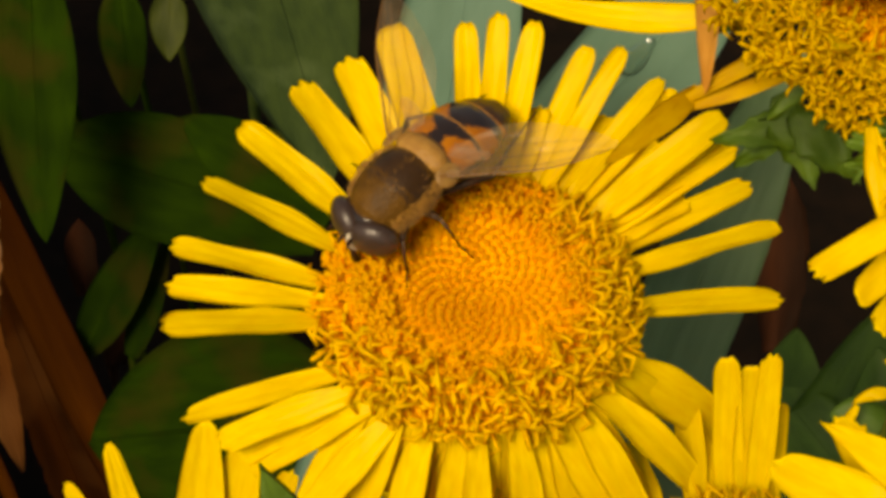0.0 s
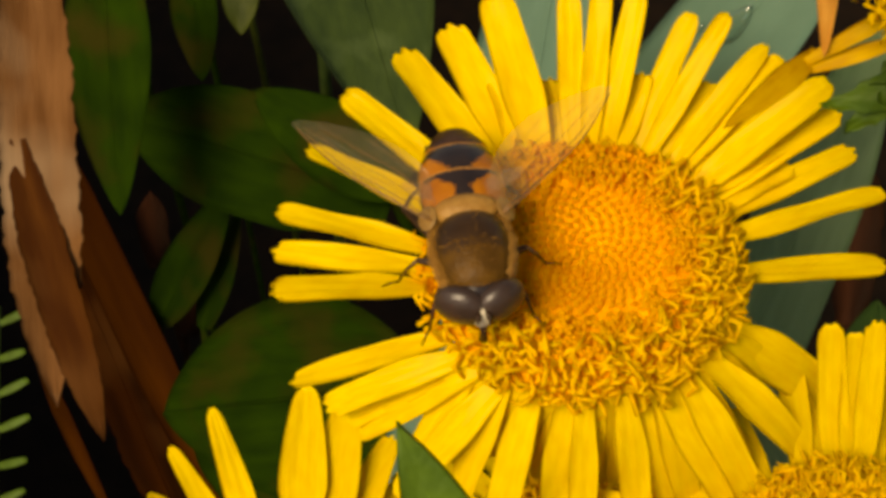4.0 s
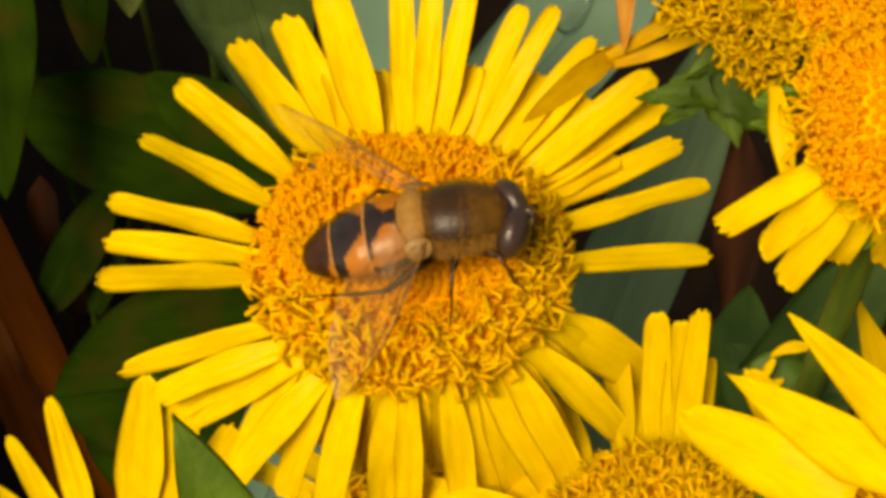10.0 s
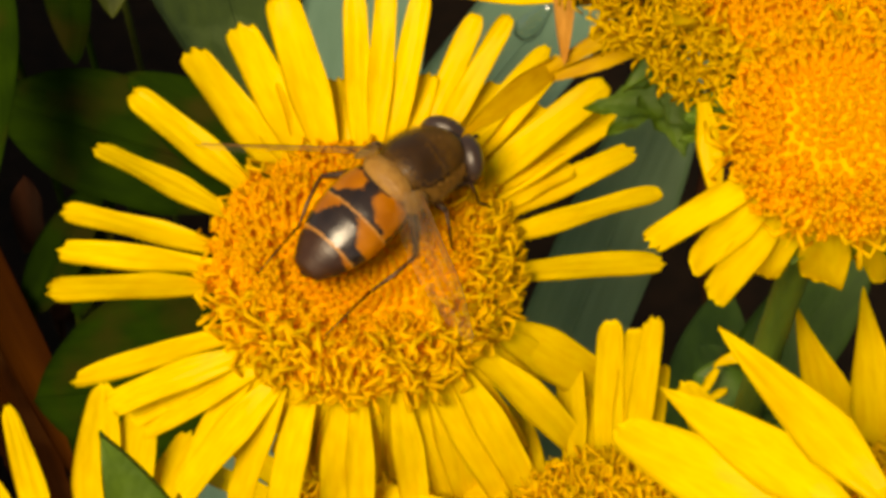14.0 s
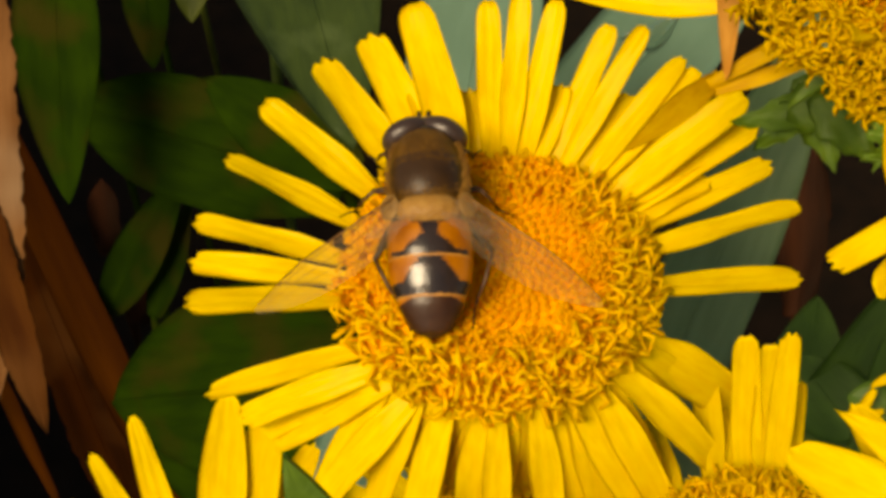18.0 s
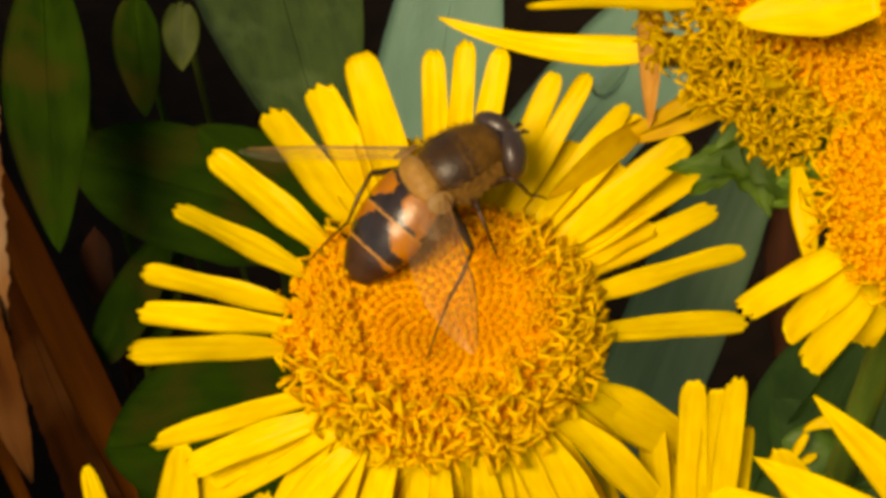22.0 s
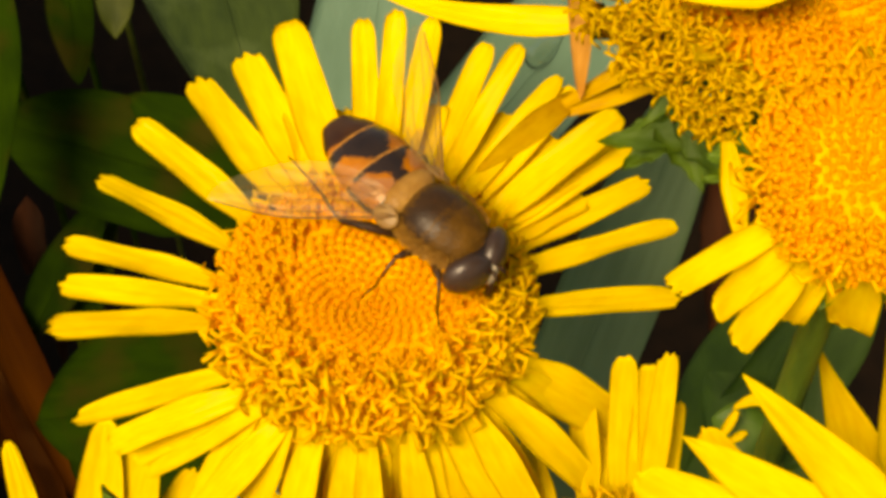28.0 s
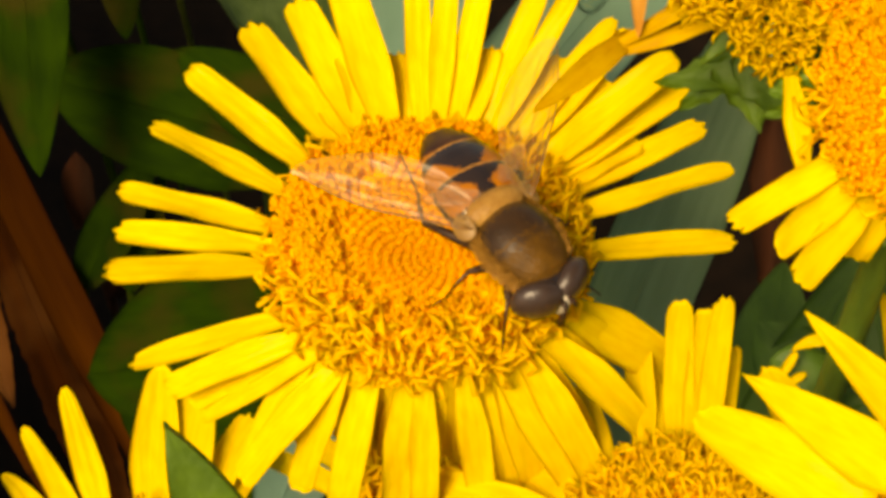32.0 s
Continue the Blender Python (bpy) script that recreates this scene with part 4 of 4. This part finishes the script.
def hoverfly():
    fly = thing("hoverfly", "brown and orange hoverfly with clear wings feeding on the flower", "hoverfly")
    body = new("abdomen", mesh("abdomen", *ellipsoid((-0.1, 0, -0.1), (0.6, 1.9, 1.2)), BLACK))
    body.parent = fly
    tagged(body, label="orange and black banded abdomen")

    def first(u, a):
        neck = 12 + 230 * max(0.0, 0.26 - u) ** 1.1 + 85 * max(0.0, u - 0.52)
        if u > 0.95:
            return 2
        return 0 if a < neck or a > 76 or u < 0.12 or (u > 0.84 and a < 62) else 1

    def second(u, a):
        neck = 17 + 55 * max(0.0, u - 0.1)
        if u > 0.94:
            return 2
        return 0 if a < neck or u > 0.6 else 1

    def third(u, a):
        return 1 if u < 0.2 and a > 32 + 150 * u else 0

    for x0, x1, rule, dark in ((-0.1, -2.5, first, BLACK), (-2.5, -4.6, second, BLACK), (-4.6, -5.8, third, TAIL), (-5.8, -6.62, lambda u, a: 0, TAIL)):
        part("tergite", tergite(x0, x1, rule, [dark, AMBER, BAND]), body)
    thorax = part("thorax", thorax_mesh(), fly, "brown hairy thorax, golden at the sides")
    part("scutellum", mesh("scutellum", *ellipsoid((0.15, 0, 0.62), (0.95, 1.8, 0.82), 20, 32), SCUT), fly, "tan scutellum")
    rnd = random.Random(5)
    vs, fs = [], []
    for i in range(5200):
        a, b = math.acos(rnd.uniform(-0.92, 0.95)), rnd.uniform(-0.35, math.pi + 0.35)
        p = Vector((math.cos(a), math.sin(a) * math.cos(b), math.sin(a) * math.sin(b)))
        if math.sin(b) > 0.42 and 0.5 < 2.1 + 2.5 * p.x and rnd.random() < 0.985:
            continue
        x = 2.1 + 2.5 * p.x
        hw = thorax_half(x) * 0.99
        c = Vector((x, hw * math.cos(b), 0.05 + hw * 0.82 * math.sin(b)))
        nrm = Vector((p.x * 0.4, math.cos(b), math.sin(b))).normalized()
        d = (nrm + Vector((-0.5, rnd.gauss(0, 0.3), rnd.gauss(0, 0.3)))).normalized()
        s = d.cross(Vector((0.3, 0.5, 0.8))).normalized()
        l = rnd.uniform(0.25, 0.55)
        o = len(vs)
        vs += [(c - s * 0.022) * MM, (c + s * 0.022) * MM, (c + d * l) * MM]
        fs.append((o, o + 1, o + 2))
    tagged(part("hair", mesh("hair", vs, fs, FUZZ), thorax), label="fine golden hairs", kind="stuff")
    head = part("head", mesh("head", *ellipsoid((5.0, 0, -0.3), (0.8, 1.9, 1.1)), BLACK), fly, "dark head")
    for s in (1, -1):
        part("eye", mesh("eye", *ellipsoid((0, 0, 0), (0.85, 1.5, 1.32)), EYE), head, "large dark brown compound eye", Matrix.Translation(Vector((5.45, 1.0 * s, -0.42)) * MM) @ Matrix.Rotation(radians(24 * s), 4, "Z"))
        path = [Vector((6.3, 0.2 * s, 0.0)) * MM, Vector((6.65, 0.28 * s, 0.02)) * MM, Vector((6.9, 0.34 * s, -0.25)) * MM]
        part("antenna", mesh("antenna", *tube(path, [0.09 * MM, 0.16 * MM, 0.05 * MM], 6), LEGDARK), head, "short dark antenna")
    part("face", mesh("face", *ellipsoid((5.95, 0, -0.65), (0.62, 0.62, 0.95)), FACE), head, "whitish hairy face")
    for s in (1, -1):
        part("cheek", mesh("cheek", *ellipsoid((4.85, 1.75 * s, -0.55), (0.22, 0.42, 0.75), 12, 16), FACE), head, "pale rim behind the eye")
    path = [Vector((6.3, 0, -1.0)) * MM, Vector((6.45, 0, -1.7)) * MM, Vector((6.4, 0, -2.4)) * MM]
    part("proboscis", mesh("proboscis", *tube(path, [0.25 * MM, 0.2 * MM, 0.26 * MM], 7), LEGDARK), head, "dark proboscis")
    wings = []
    for s in (1, -1):
        w, v = wing_mesh(s)
        wing = part("wing", w, fly, "clear wing with an amber tint")
        for one in v:
            part("vein", one, wing)
        wing.location = Vector((0.8, 1.9 * s, 0.85)) * MM
        part("alula", mesh("alula", *ellipsoid((0, 0, 0), (1.5, 0.5, 0.05), 14, 20), ALULA), wing, "milky lobe at the wing root", Matrix.Translation(Vector((-1.5, -1.45 * s, -0.05)) * MM) @ Matrix.Rotation(radians(-22 * s), 4, "Z"))
        part("calypter", mesh("calypter", *ellipsoid((0, 0, 0), (0.78, 0.62, 0.14), 16, 24), CALYPTER), fly, "pale tan flap at the wing root", Matrix.Translation(Vector((0.35, 2.1 * s, 0.6)) * MM) @ Matrix.Rotation(radians(-38 * s), 4, "X"))
        wings.append((wing, s))
    legs = []
    for kind, x, ang, reach, thick in (("fore", 3.6, 52, 2.3, 0.2), ("mid", 2.3, -8, 2.9, 0.19), ("hind", 1.0, -52, 6.4, 0.21)):
        for s in (1, -1):
            a = radians(ang)
            o = Vector((math.sin(a), s * math.cos(a), 0))
            hip, zero = Vector((x, 1.5 * s, -1.2)), Vector((0, 0, 0))
            knee = o * reach * 0.5 + Vector((0, 0, 0.55))
            ankle = o * reach * 0.88 + Vector((0, 0, -1.4))
            toe = o * (reach * 0.95 + 0.7) + Vector((0, 0, -1.85))
            if kind == "hind":      # the long hind legs bend back beside the abdomen
                knee, ankle, toe = Vector((-2.7, 1.75 * s, 0.1)), Vector((-5.2, 0.6 * s, -1.3)), Vector((-8.7, -0.1 * s, -2.0))
            mid = knee / 2 + Vector((0, 0, 0.12))
            base = part("leg", mesh("leg", *tube([p * MM for p in (zero, mid, knee)], [thick * 1.1 * MM, thick * 1.35 * MM, thick * 0.8 * MM], 8), LEGDARK), fly, "dark jointed leg")
            base.location = hip * MM
            part("shin", mesh("shin", *tube([p * MM for p in (knee, (knee + ankle) / 2 + o * 0.1, ankle)], [thick * 0.6 * MM, thick * 0.6 * MM, thick * 0.45 * MM], 7), LEGBROWN), base, "thin brown shin")
            part("foot", mesh("foot", *tube([p * MM for p in (ankle, (ankle + toe) / 2 + Vector((0, 0, 0.1)), toe)], [thick * 0.38 * MM, thick * 0.33 * MM, thick * 0.26 * MM], 6), LEGDARK), base)
            legs.append((base, kind, s, hip))
    return fly, body, wings, legs


fly, abdomen, wings, legs = hoverfly()


def motions():
    """The fly turns about on the flower head: seconds, place in the plan (mm), heading and pitch (degrees)."""
    rows = []
    for t, x, y, z, heading, pitch, roll in FLY_PATH:
        rows.append((t, Matrix.Translation(mm(x, y, z)) @ Euler((radians(roll), radians(-pitch), radians(heading))).to_matrix().to_4x4()))
    walk(fly, rows)
    walk(abdomen, [(t, Matrix.Translation(Vector((0.1, 0, -0.1)) * MM) @ Euler((0, radians(-droop), radians(bend))).to_matrix().to_4x4()) for t, droop, bend in ABDOMEN])
    for wing, s in wings:
        base = Matrix.Translation(Vector((0.8, 1.9 * s, 0.85)) * MM)
        walk(wing, [(t, base @ Euler((radians(-r * s), radians(lift), radians(-v * s))).to_matrix().to_4x4()) for t, v, r, lift in SPREAD[s]])
    # the legs feel about a little as the fly turns; one hind leg reaches out as it turns
    trail = [(0.0, 0), (10.0, 4), (12.0, 12), (14.0, 18), (17.0, 4), (19.0, 2), (20.0, 22), (21.0, 26), (22.0, 50), (23.0, 60), (25.5, 60), (27.5, -4), (32.0, -6)]
    for n, (leg, kind, s, hip) in enumerate(legs):
        rows = []
        for q in range(33):
            swing = 7 * math.sin(q * 1.7 + n * 2.1) * (0.5 + 0.5 * math.sin(q * 0.6 + n))
            if kind == "hind" and s < 0:
                swing = 0.3 * swing + float(np.interp(q, [t for t, v in trail], [v for t, v in trail]))
            rows.append((float(q), Matrix.Translation(hip * MM) @ Matrix.Rotation(radians(swing), 4, "Z")))
        walk(leg, rows)


# how far the left and the right wing are spread, how steeply each slopes down to its leading edge and how far its tip is lifted: seconds, degrees
SPREAD = {1: [(0.0, 46, -5, 4), (3.5, 46, 0, 4), (7.0, 46, 30, 6), (10.0, 37, 38, 4), (13.0, 31, 44, 3), (14.0, 32, 44, 3), (17.0, 48, 25, 2), (19.0, 46, 22, 2), (21.0, 36, 38, 3), (25.5, 27, 40, 3), (28.0, 40, 30, 4), (32.0, 44, 25, 4)],
          -1: [(0.0, 44, -8, 4), (3.5, 44, -8, 4), (5.5, 44, 20, -2), (7.0, 45, 32, -10), (9.0, 52, 32, -8), (10.0, 60, 32, -6), (13.0, 66, 30, -2), (14.0, 64, 30, 0), (17.0, 44, 22, 2), (19.0, 46, 20, 2), (20.0, 53, 20, 0), (21.0, 61, 22, -2), (22.0, 70, 24, -4), (23.0, 66, 26, -6), (25.5, 60, 28, -6), (28.0, 40, 14, -2), (32.0, 37, 11, 0)]}

# how far the abdomen droops behind the thorax and bends to its side: seconds, degrees, degrees
ABDOMEN = [(0.0, 14.6, 0.7), (1.0, 12.6, 3.0), (1.5, 15.8, 5.0), (3.0, 2.5, 2.0), (5.5, -1.4, -3.0), (6.0, 2.8, -0.0), (7.0, 8.5, 2.2), (8.5, 6.8, -0.2), (9.0, 11.6, -1.6), (10.0, 12.4, 1.5), (11.5, 26.1, 7.6), (12.5, 25.7, 8.9), (13.0, 21.5, 8.8), (14.0, 18.5, 5.1), (14.5, 20.8, 8.3), (16.5, 15.6, -4.9), (18.0, 11.1, -0.2), (19.0, 12.1, 3.4), (20.0, 14.9, 8.7), (21.0, 18.8, 9.8), (22.0, 18.5, 12.3), (23.0, 9.5, 9.8), (24.0, 12.3, 4.0), (25.0, 13.0, 3.4), (25.5, 16.8, 3.4), (27.5, -0.6, -8.9), (28.0, -4.0, -8.0), (29.0, 7.0, -8.1), (30.0, 4.9, -10.0), (31.5, 8.5, -4.6), (32.0, 3.5, -7.9)]

# the fly: seconds, place (mm), heading, pitch, roll (degrees)
FLY_PATH = [
    (0.0, -1.61, 6.00, 9.04, -132.9, -12.5, 0.7),
    (0.5, -2.71, 5.60, 9.02, -120.2, -11.9, 0.1),
    (1.0, -3.11, 4.55, 9.00, -103.0, -11.3, -0.5),
    (1.5, -4.61, 4.13, 8.97, -101.9, -9.8, -1.1),
    (2.0, -4.95, 3.49, 8.94, -90.5, -9.2, -0.8),
    (2.5, -4.22, 2.53, 8.91, -83.4, -8.7, -0.6),
    (3.0, -3.67, 2.68, 8.88, -78.8, -8.2, -0.3),
    (3.5, -5.25, 1.07, 8.86, -84.1, -4.9, -0.1),
    (5.5, -4.60, -1.36, 8.81, -57.6, 8.1, 0.9),
    (6.0, -4.58, -0.91, 8.83, -46.3, 11.0, 0.3),
    (6.5, -3.93, -0.71, 8.88, -29.6, 5.2, 0.9),
    (7.0, -3.93, -0.36, 8.94, -27.8, -0.6, 1.5),
    (7.5, -3.18, -0.97, 8.94, -26.1, -0.5, 2.1),
    (8.0, -2.94, -0.78, 8.93, -17.8, -0.5, 2.8),
    (8.5, -1.96, -0.91, 8.93, -4.8, -0.4, 3.4),
    (9.0, -0.89, -2.18, 8.79, -10.2, 7.3, 2.5),
    (9.5, 0.42, -1.86, 8.82, -20.2, 6.7, 2.3),
    (10.0, 1.26, -1.54, 8.86, 2.7, 6.1, 2.1),
    (10.5, 1.29, -2.43, 8.86, 11.5, 6.6, 2.5),
    (11.0, 2.16, -1.37, 8.86, 18.9, 7.0, 2.9),
    (11.5, 2.04, -0.59, 8.87, 27.7, 7.5, 3.3),
    (12.0, 2.43, -1.43, 8.93, 27.4, 8.7, 3.2),
    (12.5, 1.72, -0.15, 8.99, 35.1, 10.0, 3.2),
    (13.0, 1.50, -0.17, 9.16, 29.4, 6.3, 3.1),
    (13.5, 2.18, 0.92, 9.12, 42.3, 0.5, 4.4),
    (14.0, 2.51, 1.47, 9.09, 41.4, -5.3, 5.8),
    (14.5, 1.83, 2.32, 9.17, 48.2, 2.0, 5.2),
    (16.5, -0.73, 1.72, 9.02, 83.8, 7.5, 1.1),
    (17.0, -1.39, 1.12, 9.00, 86.1, 8.0, 0.8),
    (17.5, -1.69, -0.10, 8.98, 86.1, 8.5, 0.6),
    (18.0, -2.59, 0.34, 8.96, 93.1, 9.0, 0.3),
    (18.5, -2.95, 1.38, 8.99, 90.8, 12.9, 0.2),
    (19.0, -1.96, 2.43, 9.01, 84.3, 16.8, 0.0),
    (19.5, -2.06, 3.12, 8.97, 68.9, 13.2, 0.8),
    (20.0, -1.15, 4.33, 8.93, 57.4, 9.7, 1.5),
    (20.5, -0.73, 5.50, 8.99, 60.0, 5.9, 1.8),
    (21.0, -0.25, 6.12, 9.06, 59.1, 2.2, 2.1),
    (21.5, -0.29, 5.49, 9.20, 37.9, 7.1, 1.6),
    (22.0, -0.02, 5.63, 9.34, 28.4, 12.1, 1.1),
    (22.5, -0.36, 6.01, 9.50, 22.7, 9.7, 0.8),
    (23.0, 0.73, 5.34, 9.66, 17.5, 7.3, 0.6),
    (23.5, 0.29, 5.16, 9.55, 15.2, 7.0, -0.4),
    (24.0, 1.22, 5.00, 9.43, 12.6, 6.7, -1.4),
    (24.5, 2.77, 4.68, 9.45, 16.7, 2.5, -1.8),
    (25.0, 3.86, 5.66, 9.46, 1.3, -1.7, -2.1),
    (25.5, 3.50, 5.05, 9.36, 4.0, 2.1, -2.0),
    (27.5, 2.66, 3.71, 9.13, -35.1, 0.6, -2.0),
    (28.0, 3.17, 3.03, 9.21, -42.4, -7.3, -1.8),
    (28.5, 3.37, 2.78, 9.12, -45.2, -4.8, -1.5),
    (29.0, 3.42, 2.33, 9.02, -46.4, -2.4, -1.3),
    (29.5, 4.24, 1.51, 8.98, -49.1, -0.8, -1.0),
    (30.0, 2.87, 2.42, 8.94, -60.6, 0.9, -0.7),
    (30.5, 2.82, 3.37, 8.93, -58.9, -0.7, -1.0),
    (31.0, 2.73, 1.13, 8.93, -66.3, -2.3, -1.3),
    (31.5, 3.53, 0.31, 8.92, -68.9, -3.9, -1.6),
    (32.0, 4.78, -1.54, 8.95, -54.6, -5.8, -1.3),
]

motions()
